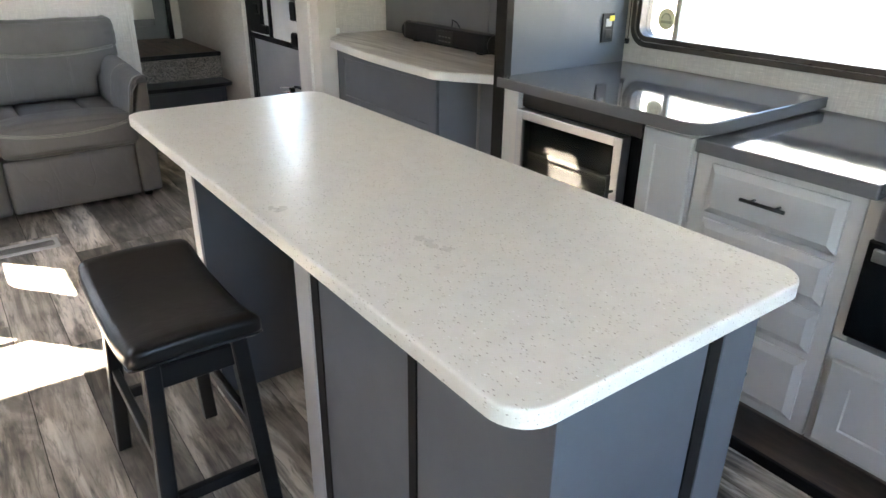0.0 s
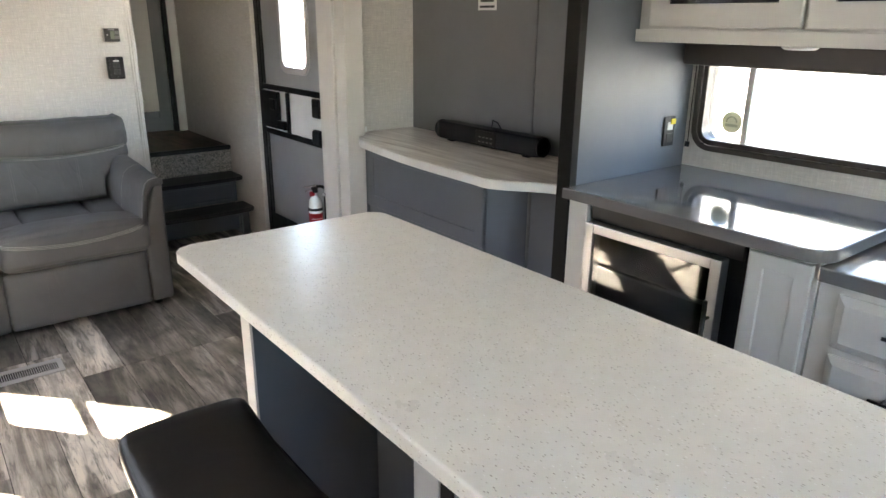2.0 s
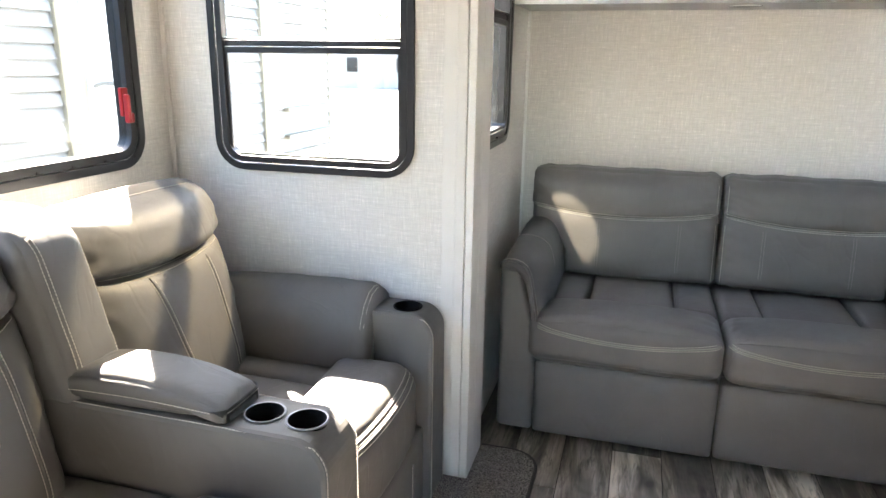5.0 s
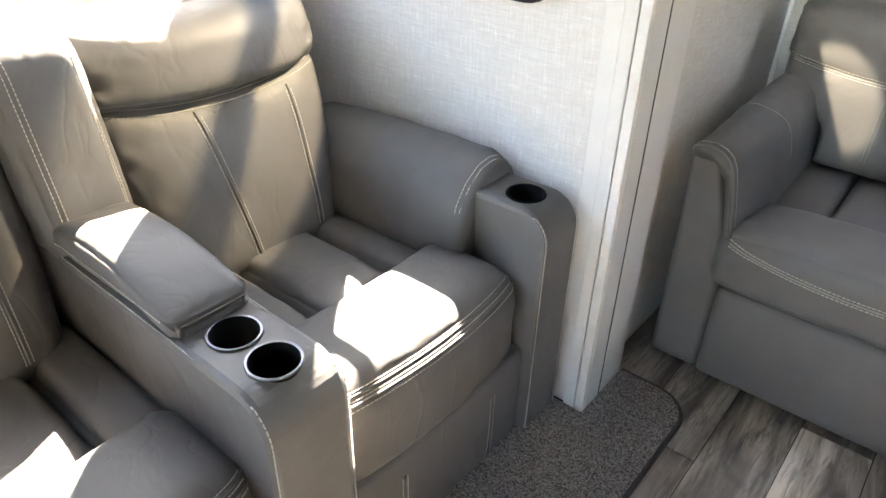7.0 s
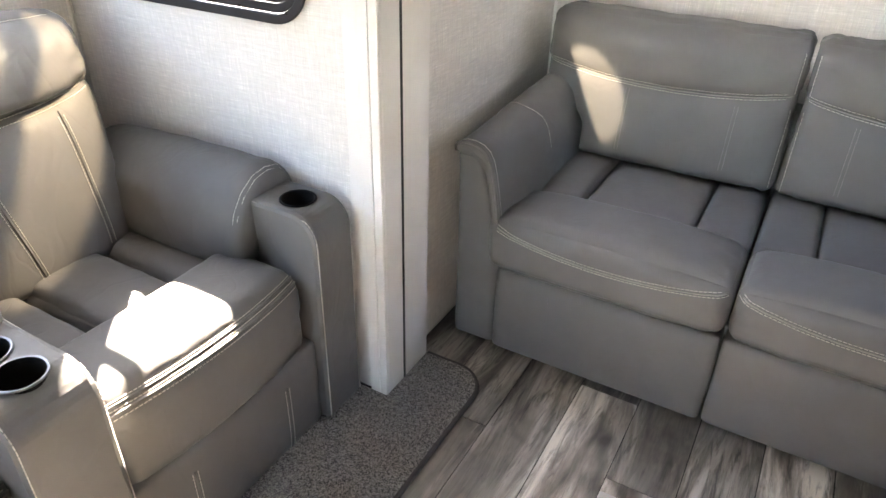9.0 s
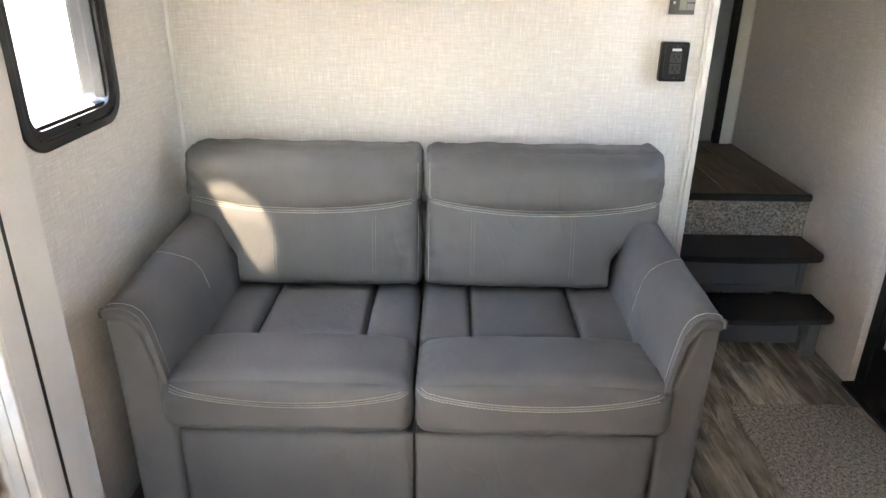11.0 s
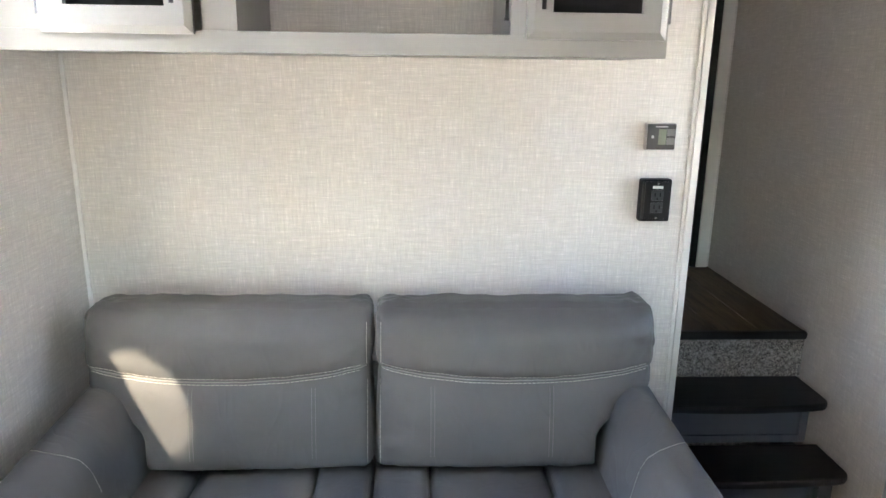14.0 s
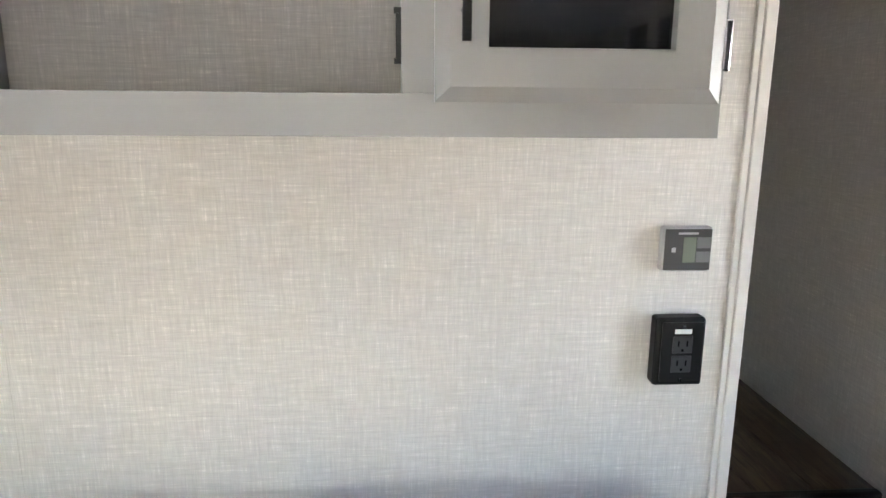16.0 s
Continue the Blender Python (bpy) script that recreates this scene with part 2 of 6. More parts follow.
YELLOW = paint("yellow_tag", (0.65, 0.50, 0.02), 0.5)
SILVER = paint("silver_plastic", (0.42, 0.41, 0.40), 0.35)
LCD = paint("lcd_screen", (0.20, 0.22, 0.17), 0.25)
# near-black: shade put into the colour of recesses; also plain black parts
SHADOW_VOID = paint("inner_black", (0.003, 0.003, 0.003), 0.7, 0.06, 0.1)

# ---- building helpers ----
ORIGIN = {}


def finish(bm, smooth=False):
    bmesh.ops.recalc_face_normals(bm, faces=bm.faces)
    if smooth:
        for f in bm.faces:
            f.smooth = True
    return bm


def mesh_of(name, bm, mat, smooth=False):
    finish(bm, smooth)
    me = bpy.data.meshes.new(name)
    bm.to_mesh(me)
    bm.free()
    me.materials.append(mat)
    return me


def structure(name, bm, mat, label, category, smooth=False):
    ob = new(name, mesh_of(name, bm, mat, smooth))
    ORIGIN[ob] = Vector((0, 0, 0))
    return tagged(ob, label, category, "", "structure")


def thing(name, at, label, category, group="", kind=""):
    ob = new(name)
    ob.location = at
    ob.empty_display_size = 0.05
    ORIGIN[ob] = Vector(at)
    return tagged(ob, label, category, group, kind)


def part(name, bm, mat, parent, label="", smooth=False):
    """One mesh, drawn in world metres, hung under its thing."""
    bmesh.ops.translate(bm, vec=-ORIGIN[parent], verts=bm.verts)
    ob = new(name, mesh_of(name, bm, mat, smooth))
    ob.parent = parent
    ORIGIN[ob] = ORIGIN[parent]
    return tagged(ob, label)


def plain(name, bm, mat, label, category, group="", smooth=False):
    """A thing of one mesh, with its origin at the middle of its base."""
    co = [v.co for v in bm.verts]
    lo = Vector([min(c[i] for c in co) for i in range(3)])
    hi = Vector([max(c[i] for c in co) for i in range(3)])
    at = Vector(((lo.x + hi.x) / 2, (lo.y + hi.y) / 2, lo.z))
    bmesh.ops.translate(bm, vec=-at, verts=bm.verts)
    ob = new(name, mesh_of(name, bm, mat, smooth))
    ob.location = at
    ORIGIN[ob] = at
    return tagged(ob, label, category, group)


def addbox(bm, x0, x1, y0, y1, z0, z1, bev=0.0, seg=2):
    got = bmesh.ops.create_cube(bm, size=1.0)["verts"]
    for v in got:
        v.co = Vector(((x0 + x1) / 2 + v.co.x * (x1 - x0), (y0 + y1) / 2 + v.co.y * (y1 - y0), (z0 + z1) / 2 + v.co.z * (z1 - z0)))
    if bev:
        edges = list({e for v in got for e in v.link_edges})
        bmesh.ops.bevel(bm, geom=edges, offset=bev, segments=seg, affect="EDGES", profile=0.5)
    return bm


def box(x0, x1, y0, y1, z0, z1, bev=0.0, seg=2):
    return addbox(bmesh.new(), x0, x1, y0, y1, z0, z1, bev, seg)


def rrect(u0, u1, v0, v1, r, n=6):
    """Outline of a rectangle with round corners; r may be four radii."""
    rs = r if isinstance(r, (tuple, list)) else (r,) * 4
    pts = []
    for (cu, cv, a), q in zip(((u1, v0, -90), (u1, v1, 0), (u0, v1, 90), (u0, v0, 180)), rs):
        if q <= 0:
            pts.append((cu, cv))
            continue
        mu, mv = cu + (-q if cu == u1 else q), cv + (q if cv == v0 else -q)
        for i in range(n + 1):
            t = radians(a + 90 * i / n)
            pts.append((mu + q * math.cos(t), mv + q * math.sin(t)))
    return pts


PLANES = {"x": lambda u, v, d: Vector((d, u, v)), "y": lambda u, v, d: Vector((u, d, v)), "z": lambda u, v, d: Vector((u, v, d))}


def sheet(axis, d0, d1, outline, holes=(), bev=0.0):
    """A flat piece of any outline, with holes, from d0 to d1 along its axis."""
    bm = bmesh.new()
    loops = []
    for loop in (outline, *holes):
        vs = [bm.verts.new(PLANES[axis](u, v, d0)) for u, v in loop]
        loops.append([bm.edges.new((vs[i], vs[(i + 1) % len(vs)])) for i in range(len(vs))])
    if holes:
        bmesh.ops.triangle_fill(bm, use_beauty=True, edges=[e for l in loops for e in l])
    else:
        bm.faces.new([e.verts[0] for e in loops[0]])
    faces = list(bm.faces)
    got = bmesh.ops.extrude_face_region(bm, geom=faces)["geom"]
    step = PLANES[axis](0, 0, d1 - d0)
    moved = [g for g in got if isinstance(g, bmesh.types.BMVert)]
    bmesh.ops.translate(bm, vec=step, verts=moved)
    bmesh.ops.recalc_face_normals(bm, faces=bm.faces)
    if bev:
        rim = [e for e in bm.edges if len(e.link_faces) == 2 and e.calc_face_angle(0) > 1.2
               and abs((e.verts[0].co - e.verts[1].co).dot(PLANES[axis](0, 0, 1))) < 1e-6]
        bmesh.ops.bevel(bm, geom=rim, offset=bev, segments=2, affect="EDGES", profile=0.5)
    return bm


def merge(*bms):
    """All of the given meshes in the first of them."""
    out = bms[0]
    for b in bms[1:]:
        me = bpy.data.meshes.new("tmp")
        b.to_mesh(me)
        b.free()
        out.from_mesh(me)
        bpy.data.meshes.remove(me)
    return out


def cushion(lo, hi, r, puff=0.0, n=12, warp=None, puffs=None, pucker=0.0):
    """A stuffed block with round edges whose faces swell outwards."""
    lo, hi = Vector(lo), Vector(hi)
    mid, half = (lo + hi) / 2, (hi - lo) / 2
    bm = bmesh.new()
    ticks = []
    for i in range(n + 1):
        s = 2 * i / n - 1
        ticks.append(math.copysign(1 - (1 - abs(s)) ** 1.5, s))
    puffs = puffs or (puff, puff, puff)
    for ax in range(3):
        a, b = (ax + 1) % 3, (ax + 2) % 3
        for side in (-1, 1):
            grid = []
            for u in ticks:
                row = []
                for v in ticks:
                    p = Vector((0, 0, 0))
                    p[ax], p[a], p[b] = side, u, v
                    P = Vector([p[i] * half[i] for i in range(3)])
                    rr = min(r, min(half) * 0.98)
                    Q = Vector([max(-(half[i] - rr), min(half[i] - rr, P[i])) for i in range(3)])
                    d = P - Q
                    if d.length > 1e-9:
                        P = Q + d.normalized() * rr
                    P[ax] += side * puffs[ax] * (1 - u ** 4) * (1 - v ** 4)
                    P += mid
                    if pucker:
                        # gathers that die away from the sewn edges
                        e = max(abs(u), abs(v))
                        k = max(0.0, (e - 0.62) / 0.38) * (1.0 - max(0.0, (e - 0.93) / 0.07))
                        q = noise.noise(Vector((P.x * 34, P.y * 34, P.z * 34))) + 0.5 * noise.noise(P * 9)
                        P[ax] += side * pucker * k * q
                    row.append(bm.verts.new(warp(P) if warp else P))
                grid.append(row)
            for i in range(n):
                for j in range(n):
                    bm.faces.new((grid[i][j], grid[i + 1][j], grid[i + 1][j + 1], grid[i][j + 1]))
    bmesh.ops.remove_doubles(bm, verts=bm.verts, dist=1e-5)
    return bm


def tube(points, r, sides=6, closed=False, bm=None):
    bm = bm or bmesh.new()
    pts = [Vector(p) for p in points]
    rings = []
    side = None
    for i, p in enumerate(pts):
        a = pts[i - 1] if i else (pts[-1] if closed else p)
        b = pts[(i + 1) % len(pts)] if (i + 1 < len(pts) or closed) else p
        way = (b - a).normalized()
        if side is None:
            side = way.orthogonal().normalized()
        side = (side - way * side.dot(way)).normalized()
        up = way.cross(side)
        rings.append([bm.verts.new(p + (side * math.cos(t) + up * math.sin(t)) * r) for t in [2 * math.pi * k / sides for k in range(sides)]])
    pairs = list(zip(rings, rings[1:])) + ([(rings[-1], rings[0])] if closed else [])
    for a, b in pairs:
        for k in range(sides):
            bm.faces.new((a[k], a[(k + 1) % sides], b[(k + 1) % sides], b[k]))
    if not closed:
        bm.faces.new(rings[0][::-1])
        bm.faces.new(rings[-1])
    return bm


def lathe(profile, at, sides=24, axis="z"):
    """Turns (radius, height) pairs about an upright line."""
    bm = bmesh.new()
    rings = []
    for r, h in profile:
        ring = []
        for k in range(sides):
            t = 2 * math.pi * k / sides
            p = Vector((r * math.cos(t), r * math.sin(t), h))
            if axis == "x":
                p = Vector((p.z, p.x, p.y))
            elif axis == "y":
                p = Vector((p.x, p.z, p.y))
            ring.append(bm.verts.new(p + Vector(at)))
        rings.append(ring)
    for a, b in zip(rings, rings[1:]):
        for k in range(sides):
            bm.faces.new((a[k], a[(k + 1) % sides], b[(k + 1) % sides], b[k]))
    bm.faces.new(rings[0][::-1])
    bm.faces.new(rings[-1])
    return bm


def on_surface(bm, points, way, lift=0.0008):
    """The given points, moved along way until they lie on the mesh."""
    tree = BVHTree.FromBMesh(bm)
    way = Vector(way).normalized()
    out = []
    for p in points:
        hit = tree.ray_cast(Vector(p) - way * 0.6, way)[0]
        if hit is not None:
            out.append(hit - way * lift)
    return out


def stitches(bm, points, way, parent, name="stitching", mat=None, r=0.0012, dash=0.0095):
    """Thread laid over a cushion: short stitches along the line."""
    line = on_surface(bm, points, way)
    out = bmesh.new()
    if len(line) > 2:
        fine = []
        for a, b in zip(line, line[1:]):
            k = max(1, int((b - a).length / dash))
            fine += [a.lerp(b, i / k) for i in range(k)]
        for a, b in zip(fine, fine[1:]):
            tube([a, a.lerp(b, 0.74)], r, 4, bm=out)
    return part(name, out, mat or THREAD, parent)


def seam(bm, points, way, parent, name="piping", mat=None, r=0.0017):
    line = on_surface(bm, points, way, r * 0.4)
    return part(name, tube(line, r, 5), mat or PIPING, parent, "", True)


def curve_pts(f, n=40):
    return [f(i / n) for i in range(n + 1)]


def shaker(axis, d, u0, u1, v0, v1, t=0.02, rail=0.055, hollow=0.008, bev=0.003, glass=None):
    """A framed door front (front face at d - t): sloped rim, flat frame and a sunk panel, or an opening for glass."""
    drop = min(bev, 0.008)
    steps = [(0.0, d), (0.0, d - t + drop), (bev, d - t), (rail, d - t), (rail + 0.003, d if glass else d - t + hollow)]
    bm = bmesh.new()
    rings = [[bm.verts.new(PLANES[axis](u, v, w)) for u, v in ((u0 + s, v0 + s), (u1 - s, v0 + s), (u1 - s, v1 - s), (u0 + s, v1 - s))] for s, w in steps]
    for lo, hi in zip(rings, rings[1:]):
        for i in range(4):
            bm.faces.new((lo[i], lo[(i + 1) % 4], hi[(i + 1) % 4], hi[i]))
    if glass:
        for i in range(4):
            bm.faces.new((rings[-1][i], rings[-1][(i + 1) % 4], rings[0][(i + 1) % 4], rings[0][i]))
    else:
        bm.faces.new(rings[-1])
        bm.faces.new(rings[0][::-1])
    return bm


def raised_front(axis, d, u0, u1, v0, v1, t=0.02, slope=0.02):
    """A drawer front with sloping edges round a flat field."""
    bm = bmesh.new()
    a = [bm.verts.new(PLANES[axis](u, v, d)) for u, v in ((u0, v0), (u1, v0), (u1, v1), (u0, v1))]
    b = [bm.verts.new(PLANES[axis](u, v, d - t * 0.45)) for u, v in ((u0, v0), (u1, v0), (u1, v1), (u0, v1))]
    c = [bm.verts.new(PLANES[axis](u, v, d - t)) for u, v in ((u0 + slope, v0 + slope), (u1 - slope, v0 + slope), (u1 - slope, v1 - slope), (u0 + slope, v1 - slope))]
    for lo, hi in ((a, b), (b, c)):
        for i in range(4):
            bm.faces.new((lo[i], lo[(i + 1) % 4], hi[(i + 1) % 4], hi[i]))
    bm.faces.new(c)
    bm.faces.new(a[::-1])
    return bm


def bar_handle(parent, a, b, out, r=0.0055, name="handle", mat=None):
    """A bar on two posts; out: from the front towards the hand."""
    a, b, out = Vector(a), Vector(b), Vector(out)
    bm = tube([a + out, b + out], r, 10)
    for t in (0.22, 0.78):
        p = a.lerp(b, t)
        bm = merge(bm, tube([p, p + out], r * 0.8, 8))
    return part(name, bm, mat or BLACK_SATIN, parent, "", True)


def window(name, axis, d, wall, u0, u1, v0, v1, ring, r, label, bar=None, post=None, mat=None, lip=0.012, out=1, deep=None, glass=None):
    """A framed window with round corners in the wall from d to d + out * wall; lip stands into the room."""
    mat = mat or WINDOW_FRAME
    ob = thing(name, PLANES[axis]((u0 + u1) / 2, v0, d + out * wall / 2), label, "window", "", "structure")
    outer = rrect(u0, u1, v0, v1, r, 8)
    step = rrect(u0 + ring * 0.5, u1 - ring * 0.5, v0 + ring * 0.5, v1 - ring * 0.5, r * 0.75, 8)
    inner = rrect(u0 + ring, u1 - ring, v0 + ring, v1 - ring, r * 0.5, 8)
    part("window_frame", sheet(axis, d - out * lip, d - out * 0.0015, outer, [step], 0.003), mat, ob)
    part("window_frame", sheet(axis, d - out * lip * 0.55, d + out * (deep or wall + 0.012), rrect(u0 + ring * 0.5 + 0.001, u1 - ring * 0.5 - 0.001, v0 + ring * 0.5 + 0.001, v1 - ring * 0.5 - 0.001, r * 0.74, 8), [inner], 0.002), mat, ob)
    mid = d + out * (deep or wall) * 0.55
    if deep:
        part("liner", sheet(axis, d + out * (deep + 0.001), d + out * (wall + 0.008), rrect(u0 + 0.0065, u1 - 0.0065, v0 + 0.0065, v1 - 0.0065, 0.09, 8), [rrect(u0 + 0.010, u1 - 0.010, v0 + 0.010, v1 - 0.010, 0.087, 8)]), mat, ob)
    part("pane", sheet(axis, mid, mid + 0.004, rrect(u0 + ring * 0.9, u1 - ring * 0.9, v0 + ring * 0.9, v1 - ring * 0.9, r * 0.5, 8)), glass or PANE, ob, "window glass").visible_shadow = False
    iu0, iu1, iv0, iv1 = u0 + ring * 0.95, u1 - ring * 0.95, v0 + ring * 0.95, v1 - ring * 0.95

    def strip(a0, a1, b0, b1, f, g, nm):
        p0, p1 = PLANES[axis](a0, b0, f), PLANES[axis](a1, b1, g)
        part(nm, box(min(p0.x, p1.x), max(p0.x, p1.x), min(p0.y, p1.y), max(p0.y, p1.y), min(p0.z, p1.z), max(p0.z, p1.z), 0.002), mat, ob)

    if bar:
        f, g = d + out * 0.002, mid - out * 0.002
        strip(iu0, iu1, bar - 0.023, bar - 0.004, f, g, "sash_rail")
        strip(iu0, iu1, bar - 0.002, bar + 0.016, f + out * 0.006, g, "sash_rail")
        strip(iu0, iu1, bar + 0.018, bar + 0.024, f, g, "sash_rail")
        strip(iu0 - 0.001, iu0 + 0.012, iv0 + 0.004, bar - 0.022, f, g, "sash_stile")
        strip(iu1 - 0.012, iu1 + 0.001, iv0 + 0.004, bar - 0.022, f, g, "sash_stile")
        strip(iu0 + 0.014, iu1 - 0.014, iv0 - 0.001, iv0 + 0.012, f, g, "sash_rail")
    if post:
        mat = WHITE_TRIM
        strip(post - 0.012, post + 0.012, iv0, iv1, d + out * 0.012, mid - out * 0.002, "sash_stile")
    n = max(3, int((u1 - u0) / 0.12))
    for i in range(n):
        u = u0 + 0.06 + (u1 - u0 - 0.12) * i / (n - 1)
        p = PLANES[axis](u, v0 + ring * 0.62, d - out * lip * 0.75)
        part("screw", lathe([(0.0035, -0.003), (0.0035, 0.003)], p, 8, axis), DARK_TRIM, ob)
    return ob


def hole(u0, u1, v0, v1, ring, r):
    """The opening that suits a window of these measures."""
    return rrect(u0 + ring * 0.45, u1 - ring * 0.45, v0 + ring * 0.45, v1 - ring * 0.45, r * 0.75, 8)

# ---- the shell ----
TOP = 2.30
W = 0.05
# window measures: along the wall, height, frame width, corner radius
W1 = (-1.525, -0.832, 1.020, 2.0, 0.047, 0.10)      # end of the seating slide
W2 = (3.985, 4.462, 1.075, 2.06, 0.05, 0.09)         # beside the sofa
W3 = (1.75, 3.575, 1.04, 1.96, 0.055, 0.10)          # behind the recliners
W4 = (0.775, 2.015, 0.985, 1.40, 0.045, 0.085)        # over the counter

W5 = (-0.55, 0.95, 1.00, 1.90, 0.05, 0.09)           # rear window

structure("floor", box(-1.75, 2.55, -1.65, 6.45, -0.06, -0.004), SHADOW_VOID, "dark subfloor under grey vinyl planks", "floor")
structure("wall_north", sheet("y", 4.88, 4.93, [(-0.74, 0), (1.105, 0), (1.105, TOP), (-0.74, TOP)]), LINEN, "linen-textured off-white wall behind the sofa", "wall")
structure("wall_west_sofa", sheet("x", -0.69, -0.74, [(3.735, 0), (4.88, 0), (4.88, TOP), (3.735, TOP)], [hole(*W2)]), LINEN, "linen-textured wall with a window beside the sofa", "wall")
structure("wall_slide_end", sheet("y", 3.72, 3.77, [(-1.75, 0), (-0.744, 0), (-0.744, TOP), (-1.75, TOP)], [rrect(W1[0] + 0.006, W1[1] - 0.006, W1[2] + 0.006, W1[3] - 0.006, 0.09, 8)]), LINEN, "linen-textured slide-out end wall with a window", "wall")
structure("wall_slide_back", sheet("x", -1.70, -1.73, [(1.2, 0), (3.716, 0), (3.716, TOP), (1.2, TOP)], [hole(*W3)]), LINEN, "linen-textured slide-out wall with a wide window", "wall")
structure("wall_slide_rear", box(-1.75, -0.69, 1.15, 1.2, 0, TOP), LINEN, "linen-textured wall closing the slide-out", "wall")
structure("wall_west_rear", box(-0.74, -0.69, -1.65, 1.15, 0, TOP), LINEN, "linen-textured side wall", "wall")
structure("wall_south", sheet("y", -1.65, -1.70, [(-0.74, 0), (2.55, 0), (2.55, TOP), (-0.74, TOP)], [hole(*W5)]), LINEN, "linen-textured rear wall", "wall")
structure("wall_kitchen_back", sheet("x", 2.50, 2.55, [(-1.65, 0), (2.06, 0), (2.06, TOP), (-1.65, TOP)], [hole(*W4)]), LINEN, "linen-textured wall with a long low window over the counter", "wall")
structure("wall_kitchen_outer", box(2.50, 2.55, 2.06, 3.67, 0, TOP), LINEN, "plain outer wall behind the media cabinet", "wall")
structure("wall_kitchen_end", box(1.80, 2.50, 3.62, 3.67, 0, TOP), LINEN, "linen-textured end wall beside the media counter", "wall")
structure("wall_hall_east", box(1.805, 1.89, 4.80, 6.45, 0, TOP + 0.6), LINEN, "linen-textured wall beside the steps", "wall")
structure("wall_hall_west", box(1.055, 1.105, 4.93, 6.30, 0, TOP + 0.6), LINEN, "linen-textured wall of the stair hall", "wall")
structure("wall_hall_end", sheet("y", 6.26, 6.31, [(1.105, 0), (1.805, 0), (1.805, TOP + 0.6), (1.105, TOP + 0.6)], [[(1.13, 0.59), (1.72, 0.59), (1.72, 2.5), (1.13, 2.5)]]), LINEN, "wall round the bedroom doorway", "wall")
structure("wall_bedroom", box(0.9, 2.1, 7.2, 7.25, 0, TOP + 0.6), LINEN, "plain wall closing the bedroom", "wall")
structure("wall_bedroom_east", box(1.84, 1.89, 6.45, 7.2, 0, TOP + 0.6), LINEN, "plain bedroom side wall", "wall")
structure("wall_bedroom_west", box(1.055, 1.105, 6.31, 7.2, 0, TOP + 0.6), LINEN, "plain bedroom side wall", "wall")
structure("wall_door_head", box(1.84, 1.89, 3.87, 4.80, 2.02, TOP), LINEN, "wall above the entry door", "wall")
structure("ceiling", merge(box(-0.74, 2.55, -1.70, 4.93, TOP, TOP + 0.05), box(-1.75, -0.74, 1.15, 3.77, TOP, TOP + 0.05)), CEIL, "white ceiling panels", "ceiling")
structure("ceiling_hall", box(0.9, 1.95, 4.93, 7.25, TOP + 0.6, TOP + 0.65), CEIL, "white hall ceiling", "ceiling")
structure("wall_hall_head", box(1.055, 1.89, 4.88, 4.93, TOP + 0.05, TOP + 0.6), LINEN, "wall over the hall opening", "wall")
# slide-out jambs
structure("trim_west", merge(box(-0.744, -0.640, 3.716, 3.792, 0.0, TOP, 0.003), box(-0.744, -0.643, 3.808, 3.93, 0.0, TOP, 0.003), box(-0.744, -0.665, 3.795, 3.805, 0.0, TOP)), WHITE_TRIM, "pale slide-out jamb with a dark seal", "trim")
structure("trim_west_seal", box(-0.665, -0.644, 3.793, 3.807, 0.0, TOP), BLACK, "black rubber seal in the jamb", "trim")
structure("trim_west_edge", merge(box(-0.70, -0.668, 3.706, 3.716, 0, TOP, 0.003), box(-0.664, -0.640, 3.702, 3.716, 0, TOP, 0.003)), WHITE_TRIM, "pale corner moulding", "trim")
structure("trim_east", merge(box(1.735, 1.84, 3.50, 3.60, 0, TOP, 0.004), box(1.722, 1.84, 3.604, 3.665, 0, TOP, 0.004), box(1.75, 1.89, 3.67, 3.815, 0, TOP, 0.004)), WHITE_TRIM, "pale jamb of the kitchen slide-out", "trim")
structure("trim_corner_east", box(1.80, 1.84, 3.60, 3.62, 0, TOP), WHITE_TRIM, "pale filler strip", "trim")
structure("trim_north", merge(box(1.075, 1.087, 4.872, 4.88, 0, TOP, 0.002), box(1.087, 1.109, 4.868, 4.88, 0, TOP, 0.003)), WHITE_TRIM, "white edge moulding at the hall opening", "trim")
structure("trim_corner", box(-0.69, -0.678, 4.871, 4.88, 0, TOP, 0.003), EDGE_WHITE, "slim white corner moulding", "trim")
structure("trim_panel_joint", box(-0.196, -0.178, 4.8788, 4.88, 0.0, TOP, 0.0006), LINEN, "linen-covered joint strip on the wall", "trim")
structure("trim_slide_corner", box(-1.70, -1.686, 3.706, 3.716, 0, TOP, 0.002), WHITE_TRIM, "slim corner moulding", "trim")
structure("trim_hall", box(1.735, 1.79, 6.245, 6.26, 0.59, 2.6, 0.003), WHITE_TRIM, "white casing of the bedroom doorway", "trim")
structure("trim_hall_stop", box(1.70, 1.735, 6.25, 6.285, 0.59, 2.52, 0.002), BLACK, "black edge of the bedroom doorway", "trim")

# glossy outer skin; added spots carry the sunlight it throws back through windows
structure("siding_end", sheet("y", 3.774, 3.786, [(-1.75, -0.5), (-0.79, -0.5), (-0.79, 2.4), (-1.75, 2.4)], [rrect(W1[0] - 0.01, W1[1] + 0.01, W1[2] - 0.02, W1[3], 0.09, 8)]), GELCOAT, "glossy white fibreglass outer skin", "wall")
structure("siding_west", sheet("x", -0.744, -0.756, [(3.79, -0.5), (6.4, -0.5), (6.4, 2.6), (3.79, 2.6)], [hole(*W2)]), GELCOAT, "glossy white fibreglass outer skin", "wall")

